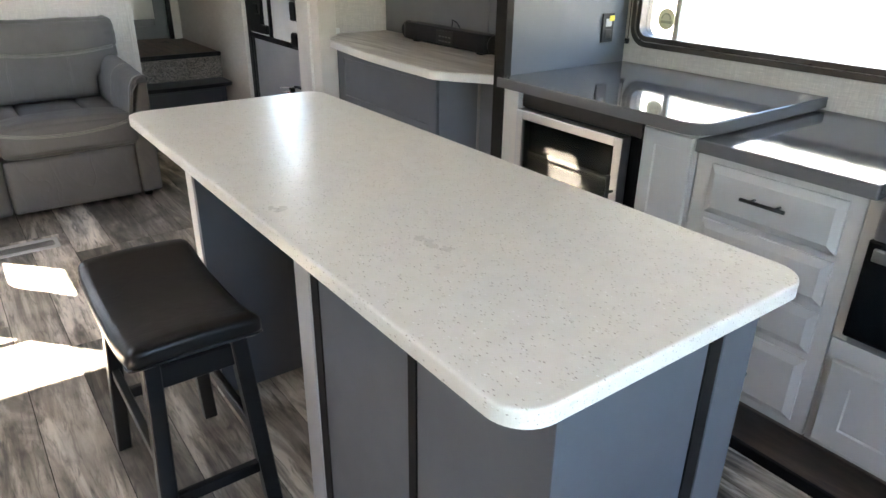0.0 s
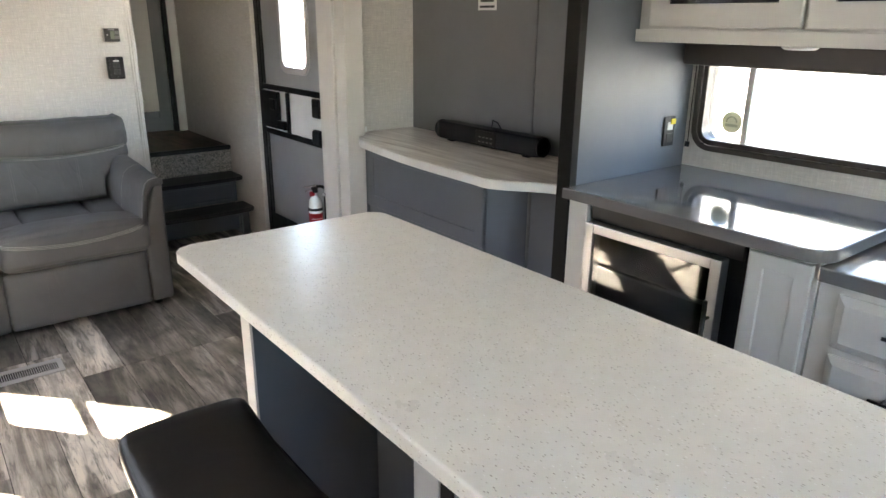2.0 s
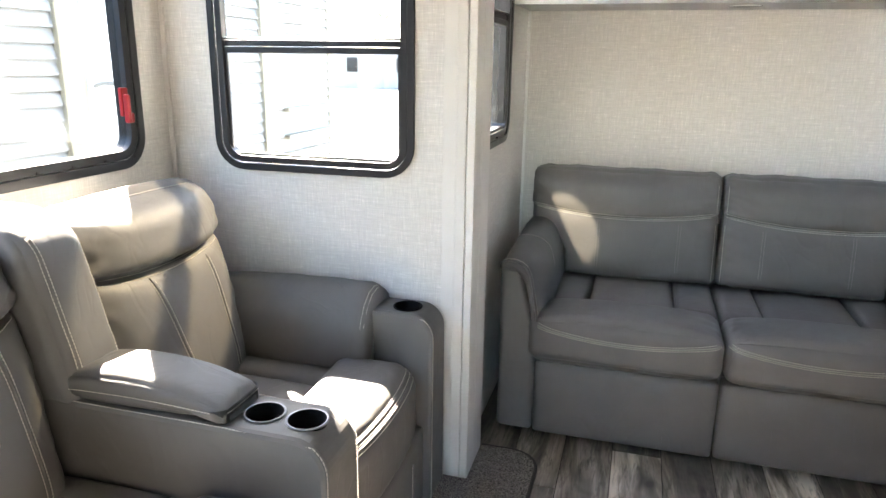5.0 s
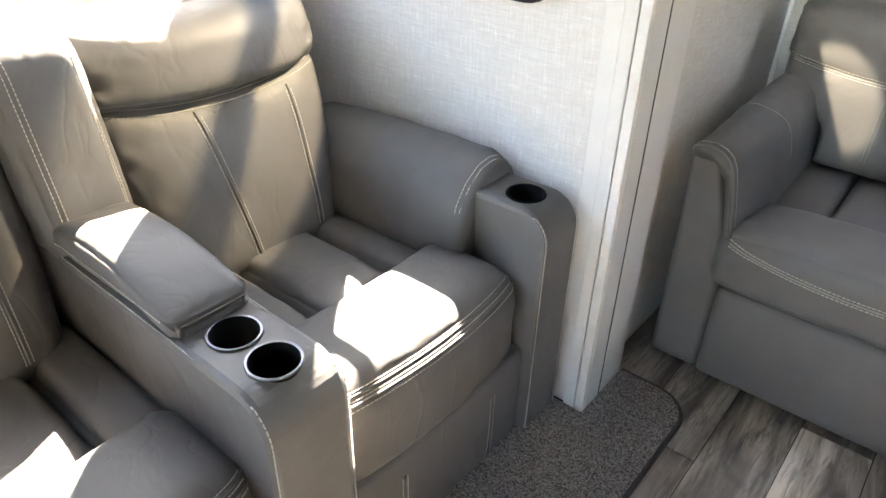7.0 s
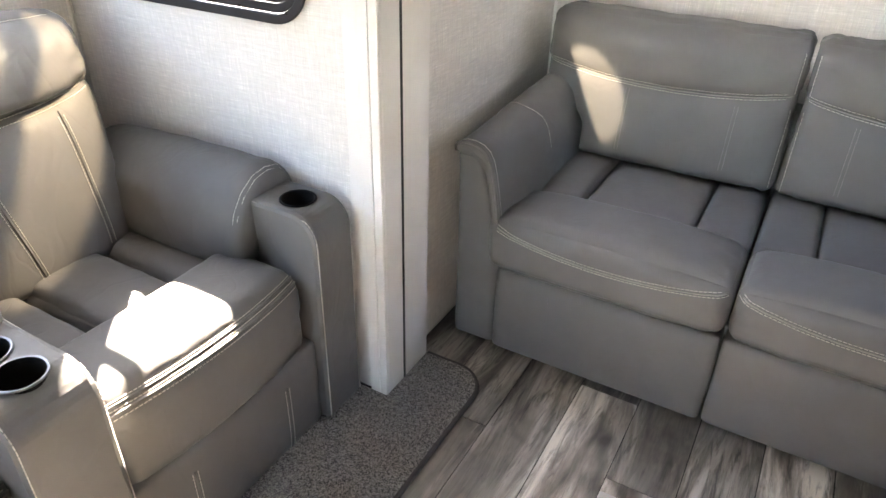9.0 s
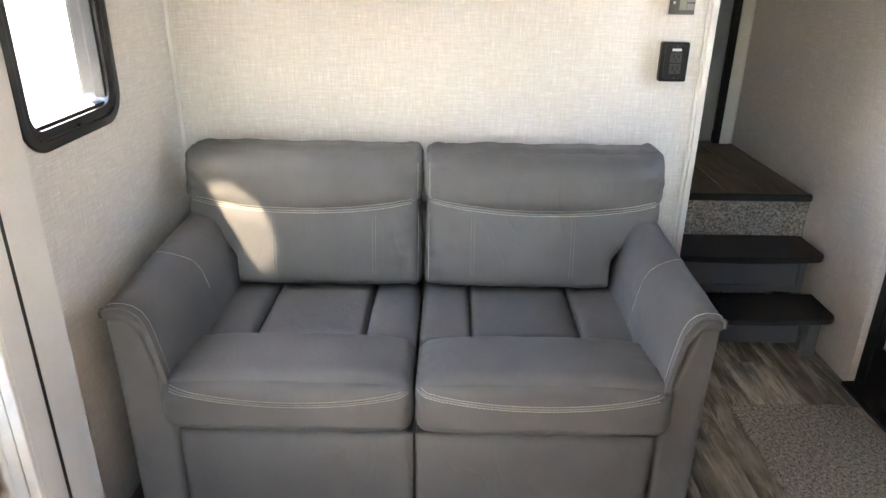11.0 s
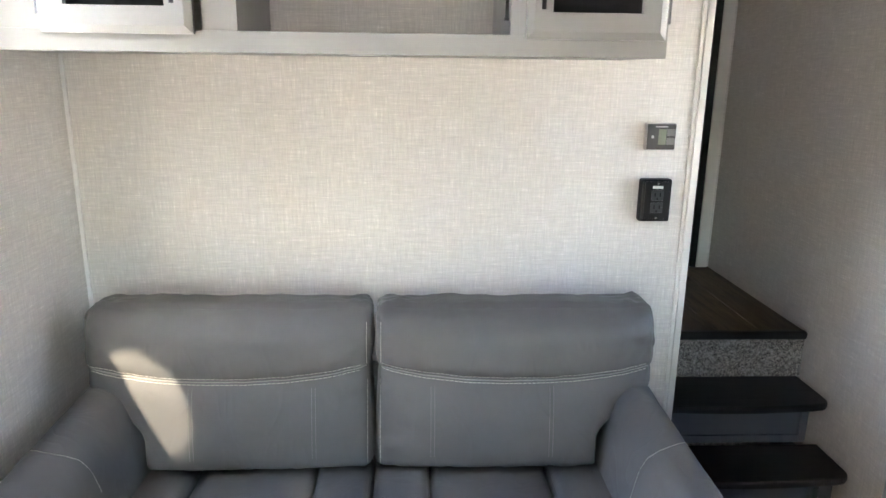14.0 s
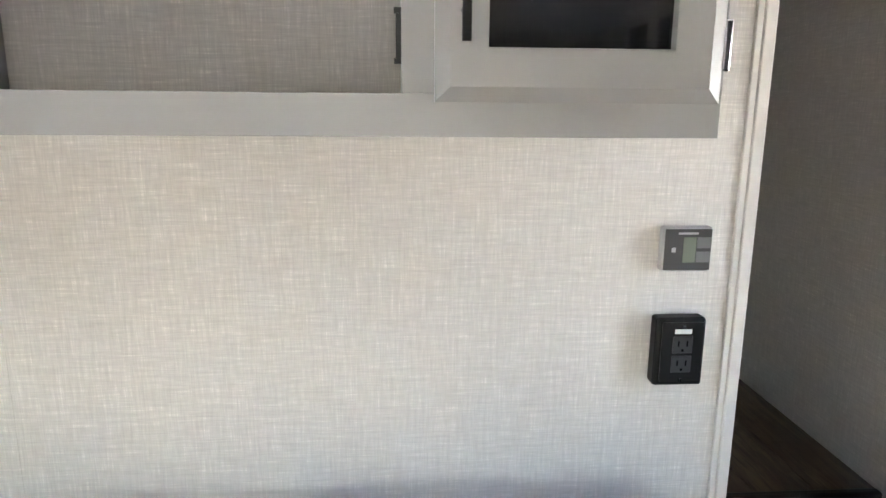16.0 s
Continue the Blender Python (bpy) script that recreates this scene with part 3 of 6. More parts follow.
window("window_1", "y", 3.72, 0.06, *W1, "black-framed sliding window in the slide-out end wall", bar=1.415, deep=0.026, glass=TINTED_PANE)
window("window_2", "x", -0.69, 0.06, *W2, "narrow black-framed window beside the sofa", bar=1.53, out=-1)
window("window_3", "x", -1.70, 0.03, *W3, "wide black-framed window behind the recliners", out=-1, glass=TINTED_PANE)
window("window_4", "x", 2.50, 0.06, *W4, "long bronze-framed window over the counter", post=1.80, mat=BROWN_FRAME, glass=TINTED_PANE)
window("window_5", "y", -1.65, 0.05, *W5, "wide black-framed rear window", out=-1)
latch = thing("window_latch", (-1.68, 3.49, 1.18), "red plastic emergency window latch", "latch")
part("base", box(-1.695, -1.682, 3.480, 3.508, 1.20, 1.285, 0.003), RED, latch)
part("lever", merge(box(-1.682, -1.664, 3.482, 3.496, 1.18, 1.265, 0.004), box(-1.680, -1.666, 3.494, 3.510, 1.18, 1.210, 0.004)), RED, latch)

# ---- floor boards ----
floor = bpy.data.objects["floor"]
rng = random.Random(4)
board = {}


def floor_board(w, l):
    key = (round(w, 3), round(l, 2))
    if key not in board:
        board[key] = mesh_of("plank", box(-w / 2 + 0.0011, w / 2 - 0.0011, -l / 2 + 0.0012, l / 2 - 0.0012, -0.004, 0.0, 0.0012, 1), PLANK)
    return board[key]


def lay(x0, x1, y0, y1, width=0.176):
    n = max(1, round((x1 - x0) / width))
    w = (x1 - x0) / n
    for i in range(n):
        y = y0
        first = True
        while y < y1 - 1e-6:
            l = rng.choice((0.3, 0.6, 0.9)) if first else 1.2
            l = min(l, y1 - y)
            if y1 - y - l < 0.08:
                l = y1 - y
            ob = new("plank", floor_board(w, l))
            ob.parent = floor
            ob.location = (x0 + w * (i + 0.5), y + l / 2, 0)
            y += l
            first = False


# ---- carpet of the slide-out ----
carpet_outline = [(-1.70, 1.2), (-0.425, 1.2), *rrect(-0.9, -0.425, 3.0, 3.925, (0, 0.10, 0, 0), 8)[1:10], (-0.64, 3.925), (-0.64, 3.70), (-1.70, 3.70)]
structure("carpet", sheet("z", 0.0005, 0.014, carpet_outline, (), 0.004), CARPET, "speckled grey carpet in the slide-out", "carpet")
bind = [(-0.425, 1.21), (-0.425, 3.0), *[(u, v) for u, v in rrect(-0.9, -0.425, 3.0, 3.925, (0, 0.10, 0, 0), 8)[1:10]], (-0.635, 3.925)]
structure("carpet_edge", tube([(u, v, 0.007) for u, v in bind], 0.0085, 6), CARPET_EDGE, "dark bound edge of the carpet", "carpet", True)

door_rug = plain("door_mat", sheet("z", 0.001, 0.012, [(1.29 + 0.004 * math.sin(7 * i), 4.16 + 0.48 * i / 24) for i in range(25)] + [(1.29 + 0.44 * i / 22, 4.645 + 0.005 * math.sin(5 * i)) for i in range(1, 22)] + [(1.74 + 0.004 * math.sin(9 * i), 4.64 - 0.48 * i / 24) for i in range(25)] + [(1.74 - 0.44 * i / 22, 4.155 + 0.004 * math.sin(6 * i)) for i in range(1, 22)], (), 0.003), MAT_PILE, "beige-grey carpet offcut mat by the door", "mat")

# floor register
VENT_GREY = paint("vent_grey", (0.40, 0.39, 0.37), 0.45)
reg = thing("floor_vent", (0.153, 3.627, 0.001), "beige metal floor register with dark slots", "vent")
part("backing", box(0.02, 0.286, 3.575, 3.68, 0.0005, 0.0015), SHADOW_VOID, reg)
part("frame", sheet("z", 0.002, 0.007, rrect(0.004, 0.302, 3.558, 3.697, 0.006), [rrect(0.026, 0.280, 3.590, 3.668, 0.004)], 0.0015), VENT_GREY, reg)
for i in range(29):
    x = 0.029 + 0.0087 * i
    part("slat", box(x, x + 0.0030, 3.588, 3.670, 0.002, 0.0055), VENT_GREY, reg)

# ---- steps up to the bedroom ----
landing = structure("landing", box(1.105, 1.805, 5.34, 6.30, 0.0, 0.584), carpet_mat("riser_carpet", (0.03, 0.027, 0.024), (0.50, 0.46, 0.415), 95), "grey carpeted riser under the landing", "stairs")
structure("landing_bedroom", box(1.105, 1.84, 6.30, 7.2, 0.0, 0.586), LANDING, "dark bedroom floor", "floor")
for i in range(4):
    x = 1.107 + 0.1745 * i
    ob = new("plank", mesh_of("plank", box(x, x + 0.1733, 5.345, 6.30, 0.584, 0.592, 0.001, 1), LANDING))
    ob.parent = landing
ob = part("nosing", box(1.105, 1.803, 5.318, 5.352, 0.566, 0.600, 0.010, 3), BLACK_SATIN, landing, "black stair nosing")
steps = thing("step_box", (1.46, 5.16, 0), "slate-painted two-tread step box with black wooden treads", "steps")


def tread(y0, y1, z):
    pts = [(1.125, y1), (1.125, y0)]
    pts += [(1.125 + 0.655 * i / 12, y0 - 0.018 * math.sin(math.pi * i / 12)) for i in range(1, 12)]
    pts += rrect(1.3, 1.80, y0, y1, (0.05, 0, 0, 0), 6)[0:7] + [(1.80, y1)]
    return sheet("z", z - 0.028, z, pts, (), 0.008)


part("tread", tread(5.10, 5.35, 0.405), TREAD, steps, "black wooden tread")
part("tread", tread(4.93, 5.16, 0.213), TREAD, steps, "black wooden tread")
part("riser", shaker("y", 5.185, 1.13, 1.76, 0.213, 0.377, 0.016, 0.03, 0.006), STEEL_BLUE, steps)
part("riser", box(1.13, 1.70, 5.02, 5.035, 0.05, 0.185, 0.002), STEEL_BLUE, steps)
part("side", box(1.725, 1.745, 5.05, 5.336, 0.0, 0.185, 0.002), STEEL_BLUE, steps)
part("side", box(1.72, 1.74, 5.186, 5.336, 0.213, 0.377, 0.002), STEEL_BLUE, steps)
part("leg", box(1.715, 1.765, 4.98, 5.015, 0.0, 0.185, 0.003), STEEL_BLUE, steps)
part("apron", box(1.13, 1.715, 4.985, 5.005, 0.155, 0.185, 0.002), STEEL_BLUE, steps)
part("side", box(1.125, 1.145, 4.96, 5.336, 0.0, 0.185, 0.002), STEEL_BLUE, steps)

bed_door = thing("door_1", (1.42, 6.30, 0.592), "slate-grey bedroom door with a pale inset panel", "door", "", "structure")
part("door_leaf", shaker("y", 6.305, 1.135, 1.695, 0.60, 2.49, 0.03, 0.10, 0.004), GREY_PANEL, bed_door)
part("inset_panel", box(1.235, 1.597, 6.270, 6.279, 0.76, 2.3, 0.002), WHITE_TRIM, bed_door, "pale inset panel")

# ---- entry door ----
DX = 1.845
structure("doorway_sill", box(1.78, 1.90, 3.872, 4.795, 0.0, 0.02, 0.004), BLACK, "black door sill", "sill")
structure("doorway_frame", merge(box(1.832, 1.90, 4.745, 4.80, 0, 2.02, 0.003), box(1.832, 1.90, 3.816, 3.905, 0, 2.02, 0.003), box(1.832, 1.90, 3.905, 4.745, 1.985, 2.02, 0.003)), BLACK, "black entry door frame", "door frame")
entry = thing("door_2", (1.87, 4.32, 0.02), "grey entry door with a rounded window and black middle band", "door", "", "structure")
GREY_DOOR = paint("grey_door_skin", (0.30, 0.30, 0.305), 0.4)
part("door_leaf", sheet("x", DX, DX + 0.035, [(3.905, 0.02), (4.745, 0.02), (4.745, 1.985), (3.905, 1.985)], [rrect(4.12, 4.44, 1.20, 1.80, 0.06, 8)]), GREY_DOOR, entry)
part("window_frame", sheet("x", DX - 0.010, DX + 0.004, rrect(4.09, 4.47, 1.165, 1.835, 0.08, 8), [rrect(4.125, 4.435, 1.205, 1.795, 0.055, 8)], 0.004), SILVER, entry)
part("pane", sheet("x", DX + 0.014, DX + 0.018, rrect(4.12, 4.44, 1.20, 1.80, 0.055, 8)), PANE, entry).visible_shadow = False
part("band", merge(box(DX - 0.014, DX - 0.0015, 3.906, 4.744, 1.050, 1.085, 0.003), box(DX - 0.014, DX - 0.0015, 3.906, 4.744, 0.765, 0.80, 0.003)), BLACK, entry, "black trim band")
part("panel", box(DX - 0.006, DX - 0.001, 3.906, 4.744, 0.80, 1.05), WHITE_GLOSS, entry, "glossy pale lock panel")
part("lock", merge(box(DX - 0.03, DX - 0.006, 4.50, 4.742, 0.81, 1.045, 0.006), box(DX - 0.04, DX - 0.03, 4.53, 4.60, 0.93, 1.0, 0.006)), BLACK, entry, "black lock plate")
part("lock_lever", merge(box(DX - 0.035, DX - 0.006, 4.41, 4.52, 0.815, 0.87, 0.006), box(DX - 0.03, DX - 0.008, 4.365, 4.385, 0.80, 1.05, 0.003)), BLACK, entry, "black lever")
part("grip", merge(box(DX - 0.045, DX - 0.006, 3.93, 4.02, 0.94, 1.05, 0.01), box(DX - 0.04, DX - 0.006, 3.93, 4.05, 0.78, 0.87, 0.02)), BLACK, entry, "black grab grip")
part("kick_plate", box(DX - 0.012, DX - 0.001, 3.906, 4.744, 0.022, 0.215, 0.003), BLACK, entry, "black kick plate")
part("edge_strip", merge(box(DX - 0.008, DX - 0.001, 4.71, 4.744, 0.215, 0.765, 0.002), box(DX - 0.008, DX - 0.001, 4.71, 4.744, 1.085, 1.98, 0.002), box(DX - 0.008, DX - 0.001, 3.906, 3.925, 0.215, 0.765, 0.002)), BLACK, entry)

EX, EY, EZ = 1.706, 3.846, 0.105               # foot of the extinguisher, strapped to the jamb
ext = thing("fire_extinguisher", (EX, EY, EZ + 0.085), "small white fire extinguisher with a red label on the jamb", "extinguisher")
part("cylinder", lathe([(0.02, 0.09), (0.036, 0.092), (0.039, 0.105), (0.039, 0.36), (0.034, 0.395), (0.020, 0.42), (0.015, 0.425), (0.015, 0.44)], (EX, EY, EZ), 24), WHITE_GLOSS, ext, "white enamelled cylinder", True)
part("label", lathe([(0.0394, 0.185), (0.0397, 0.185), (0.0397, 0.325), (0.0394, 0.325)], (EX, EY, EZ), 24), RED, ext, "red instruction label", True)
part("label", lathe([(0.0394, 0.135), (0.0397, 0.135), (0.0397, 0.175), (0.0394, 0.175)], (EX, EY, EZ), 24), paint("blue_ink", (0.10, 0.22, 0.42), 0.5), ext, "pale blue label", True)
for i in range(5):
    line = lathe([(0.0399, 0.205 + 0.022 * i), (0.0401, 0.205 + 0.022 * i), (0.0401, 0.208 + 0.022 * i), (0.0399, 0.208 + 0.022 * i)], (EX, EY, EZ), 24)
    bmesh.ops.delete(line, geom=[v for v in line.verts if v.co.y > EY - 0.012], context="VERTS")
    part("print_line", line, PAPER, ext)
part("strap", lathe([(0.0395, 0.34), (0.042, 0.34), (0.042, 0.356), (0.0395, 0.356)], (EX, EY, EZ), 24), BLACK, ext)
part("valve", box(EX - 0.015, EX + 0.015, EY - 0.015, EY + 0.015, EZ + 0.44, EZ + 0.475, 0.004), BLACK, ext)
part("lever", merge(box(EX - 0.070, EX + 0.010, EY - 0.008, EY + 0.008, EZ + 0.475, EZ + 0.485, 0.003), box(EX - 0.060, EX + 0.010, EY - 0.007, EY + 0.007, EZ + 0.452, EZ + 0.460, 0.002)), CHROME, ext)
part("gauge", lathe([(0.014, -0.012), (0.014, 0.012)], (EX - 0.014, EY, EZ + 0.435), 16, "x"), RED, ext)
part("hose", tube([(EX + 0.010 + 0.012 * i, EY - 0.004 * i, EZ + 0.475 + 0.012 * math.sin(i * 0.5) - 0.006 * i) for i in range(7)], 0.009, 8), BLACK, ext, "", True)
part("nozzle", tube([(EX + 0.062, EY - 0.03, EZ + 0.445), (EX + 0.035, EY - 0.036, EZ + 0.425)], 0.010, 8), WHITE_GLOSS, ext, "pale nozzle", True)
part("bracket", box(EX + 0.0395, 1.7495, EY - 0.045, EY - 0.030, EZ + 0.12, EZ + 0.44, 0.002), BLACK, ext)

# ---- media cabinet ----
TVX = 2.235
structure("panel_media", merge(box(TVX, TVX + 0.02, 2.675, 3.618, 0.9, TOP), box(TVX, TVX + 0.02, 2.10, 2.668, 0.9, TOP)), GREY_PANEL, "slate-grey media wall panels with a joint", "panel")
structure("divider", box(1.832, 2.50, 2.045, 2.098, 0, TOP, 0.002), STEEL_BLUE, "slate-blue cabinet divider panel", "panel")
structure("divider_edge", box(1.795, 1.832, 2.040, 2.103, 0, TOP, 0.003), DARK_TRIM, "dark bronze edge of the divider", "trim")
media = thing("media_cabinet", (2.0, 2.85, 0), "slate-grey media cabinet with an angled corner", "cabinet")
part("body", sheet("z", 0.08, 0.862, [(1.862, 3.615), (1.862, 2.555), (2.0, 2.44), (2.0, 2.105), (2.232, 2.105), (2.232, 3.615)]), STEEL_BLUE, media)
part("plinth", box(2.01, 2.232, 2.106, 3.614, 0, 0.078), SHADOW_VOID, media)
part("front_panel", shaker("x", 1.861, 2.558, 3.50, 0.53, 0.855, 0.018, 0.06, 0.007), STEEL_BLUE, media)
part("stile", box(1.846, 1.861, 3.505, 3.612, 0.08, 0.855, 0.002), STEEL_BLUE, media)
# no bay is cut: a thin black sheet paints its shade
part("opening", box(1.850, 1.8605, 2.65, 3.44, 0.12, 0.50), SHADOW_VOID, media, "black sheet painted as a shaded open bay")
part("stile", box(1.848, 1.8612, 2.558, 2.65, 0.08, 0.525, 0.002), STEEL_BLUE, media)
part("end_trim", tube([(2.0, 2.436, 0.085), (2.0, 2.436, 0.86)], 0.008, 8), GREY_PANEL, media)
top_pts = [(2.233, 3.617), (1.93, 3.617), (1.80, 3.50), (1.745, 3.40)]
for i in range(1, 17):
    t = i / 16
    top_pts.append((1.745 - 0.075 * t - 0.025 * math.sin(math.pi * t), 3.40 - 0.98 * t))
for i in range(1, 12):
    t = i / 11
    top_pts.append((1.67 + 0.155 * (0.5 - 0.5 * math.cos(math.pi * t)) - 0.03 * math.sin(math.pi * t), 2.42 - 0.315 * t))
top_pts.append((2.233, 2.105))
mtop = thing("media_countertop", (2.0, 2.85, 0.865), "whitewashed wood-look countertop with a curved white edge", "countertop")
part("edge", sheet("z", 0.864, 0.8985, top_pts, (), 0.003), EDGE_WHITE, mtop, "white edge band")
part("surface", sheet("z", 0.8985, 0.9015, [(TVX - 0.004 + (u - TVX) * 0.985, 2.86 + (v - 2.86) * 0.996) for u, v in top_pts]), TV_TOP, mtop)
bar = thing("soundbar", (2.07, 2.78, 0.9015), "long black soundbar on the media countertop", "soundbar")
BAR_BM = cushion((2.095, 2.50, 0.908), (2.170, 3.22, 0.996), 0.012, 0.0, 10)
part("body", BAR_BM, BLACK, bar, "", True)
part("end_cap", lathe([(0.035, -0.006), (0.044, -0.003), (0.044, 0.003), (0.035, 0.006)], (2.1325, 2.498, 0.953), 20, "y"), BLACK_SATIN, bar, "", True)
part("end_cap", lathe([(0.035, -0.006), (0.044, -0.003), (0.044, 0.003), (0.035, 0.006)], (2.1325, 3.222, 0.953), 20, "y"), BLACK_SATIN, bar, "", True)
part("control_panel", box(2.0925, 2.096, 2.77, 2.91, 0.916, 0.985, 0.001), BLACK_SATIN, bar)
for i in range(4):
    for j in range(2):
        part("button", box(2.0912, 2.0928, 2.79 + 0.027 * i, 2.805 + 0.027 * i, 0.93 + 0.022 * j, 0.936 + 0.022 * j), GREY_PANEL, bar)
for fy in (2.56, 3.10):
    part("foot", box(2.105, 2.160, fy, fy + 0.04, 0.9015, 0.91), BLACK, bar)
part("cable", tube([(2.160, 2.87, 0.99), (2.165, 2.87, 1.015), (2.155, 2.86, 1.03), (2.165, 2.835, 1.02), (2.185, 2.83, 0.99), (2.20, 2.76, 0.93), (2.215, 2.75, 0.906)], 0.003, 6), BLACK, bar, "", True)
cardb = thing("instruction_sheet", (TVX - 0.002, 2.97, 1.50), "white printed instruction sheet taped to the panel", "sign")
part("sheet", box(TVX - 0.002, TVX - 0.0005, 2.943, 3.073, 1.527, 1.640), PAPER, cardb)
for k, (w0, w1) in enumerate(((0.0, 0.0), (0.006, 0.004), (0.0, 0.012), (0.014, 0.010))):
    part("print_line", box(TVX - 0.003, TVX - 0.002, 2.956 + w0, 3.060 - w1, 1.538 + 0.026 * k, 1.548 + 0.026 * k), INK, cardb)
bracket = plain("shelf_bracket", box(1.88, 1.915, 3.600, 3.617, 0.902, 0.932, 0.004), WHITE_GLOSS, "small white plastic bracket on the countertop", "bracket")
for z0, z1, nm in ((1.336, 1.462, "switch_panel"), (1.187, 1.312, "outlet_plate")):
    sw = thing(nm, (2.23, 2.43, z0), "black wall control panel on the media wall" if nm == "switch_panel" else "black outlet with a yellow tag on the media wall", "switch")
    part("plate", box(2.222, 2.2345, 2.395, 2.474, z0, z1, 0.003), BLACK, sw)
    if nm == "switch_panel":
        for k in range(4):
            part("rocker", box(2.218, 2.2225, 2.415, 2.455, z0 + 0.010 + 0.028 * k, z0 + 0.028 + 0.028 * k, 0.002), SILVER, sw)
    else:
        part("tag", box(2.217, 2.2225, 2.42, 2.465, z1 - 0.036, z1 - 0.010, 0.002), YELLOW, sw)

# ---- kitchen run ----
def cabinet_pull(parent, x, y, z, half=0.062):
    bar_handle(parent, (x, y - half, z), (x, y + half, z), (-0.03, 0, 0))


def worktop(name, z0, z1, outline, mat, label):
    """A slab glued from a built-up edge band and the surface sheet."""
    us, vs = [u for u, v in outline], [v for u, v in outline]
    mu, mv = (min(us) + max(us)) / 2, (min(vs) + max(vs)) / 2
    ob = thing(name, (mu, mv, z0), label, "countertop")
    part("edge_band", sheet("z", z0, z1 - 0.0125, outline), mat, ob)
    slab = sheet("z", z1 - 0.0125, z1, outline)
    rim = [e for e in slab.edges if min(v.co.z for v in e.verts) > z1 - 0.001]
    bmesh.ops.bevel(slab, geom=rim, offset=0.005, segments=3, affect="EDGES", profile=0.5)
    part("surface", slab, mat, ob)
    return ob


KX = 1.805
base1 = thing("base_cabinet", (2.15, 1.24, 0), "white base cabinet beside the wine fridge", "cabinet", "kitchen cabinets")
part("body", merge(box(KX, 2.495, 1.152, 1.352, 0.09, 0.876, 0.001)), WHITE_CAB, base1)
part("front_panel", shaker("x", KX - 0.001, 1.165, 1.345, 0.12, 0.862, 0.014, 0.045, 0.006), WHITE_CAB, base1)
stile = thing("filler_panel", (2.15, 2.0, 0), "white filler panel beside the wine fridge", "panel")
part("panel", box(KX - 0.005, 2.495, 1.955, 2.038, 0.0, 0.876, 0.002), WHITE_CAB, stile)
drawers = thing("drawer_cabinet", (2.15, 0.9, 0), "white four-drawer kitchen cabinet with black bar handles", "cabinet", "kitchen cabinets")
part("body", box(KX, 2.40, 0.655, 1.146, 0.085, 0.828, 0.001), WHITE_CAB, drawers)
for z0, z1 in ((0.655, 0.805), (0.50, 0.632), (0.35, 0.478), (0.118, 0.325)):
    d = part("drawer_front", raised_front("x", KX - 0.001, 0.695, 1.09, z0, z1, 0.022, 0.022), WHITE_CAB, drawers)
    cabinet_pull(d, KX - 0.023, 0.895, (z0 + z1) / 2 + (0.01 if z0 > 0.6 else 0), 0.066)
structure("baseboard", box(1.86, 1.88, -0.55, 2.035, 0.034, 0.088), TOE_WOOD, "brown wood-look toe board under the cabinets", "baseboard")
structure("trim_slide_lip", box(1.702, 1.90, -0.60, 2.035, 0.001, 0.034, 0.004), TOE_WOOD, "brown wood-look lip of the kitchen slide-out", "trim")
structure("trim_slide_seal", box(1.684, 1.702, -0.60, 2.035, 0.001, 0.037, 0.004), BLACK, "black rubber seal along the slide-out", "trim")
top1 = worktop("countertop", 0.877, 0.914, rrect(1.762, 2.498, 1.125, 2.042, (0.0, 0, 0, 0.075), 8), GREY_TOP, "polished grey solid-surface countertop over the wine fridge")
top2 = worktop("countertop", 0.829, 0.868, rrect(1.785, 2.498, 0.632, 1.150, 0.006, 3), GREY_TOP, "polished grey solid-surface countertop beside the range")
structure("trim_counter_end", box(1.80, 2.40, 0.612, 0.632, 0.845, 0.872, 0.002), STEEL, "steel gap strip beside the range", "trim")

fridge = thing("wine_fridge", (2.1, 1.655, 0), "black wine fridge with a steel-framed glass door", "fridge")
part("cabinet", box(1.83, 2.45, 1.362, 1.95, 0.01, 0.868, 0.004), BLACK, fridge)
part("door_frame", merge(box(1.782, 1.826, 1.418, 1.454, 0.09, 0.806, 0.003), box(1.782, 1.826, 1.906, 1.942, 0.09, 0.806, 0.003), box(1.783, 1.826, 1.454, 1.906, 0.772, 0.806, 0.003), box(1.783, 1.826, 1.454, 1.906, 0.09, 0.13, 0.003)), STEEL, fridge, "brushed steel door frame")
part("door_glass", box(1.790, 1.797, 1.450, 1.910, 0.126, 0.776), FRIDGE_GLASS, fridge, "dark reflective glass")
for k in range(4):
    part("shelf", box(1.805, 1.826, 1.47, 1.89, 0.25 + 0.13 * k, 0.258 + 0.13 * k), STEEL, fridge)
bar_handle(fridge, (1.782, 1.436, 0.40), (1.782, 1.436, 0.68), (-0.028, 0, 0), 0.007, mat=BLACK_SATIN)
part("top_grille", box(1.815, 1.829, 1.37, 1.945, 0.812, 0.866, 0.002), BLACK_SATIN, fridge)

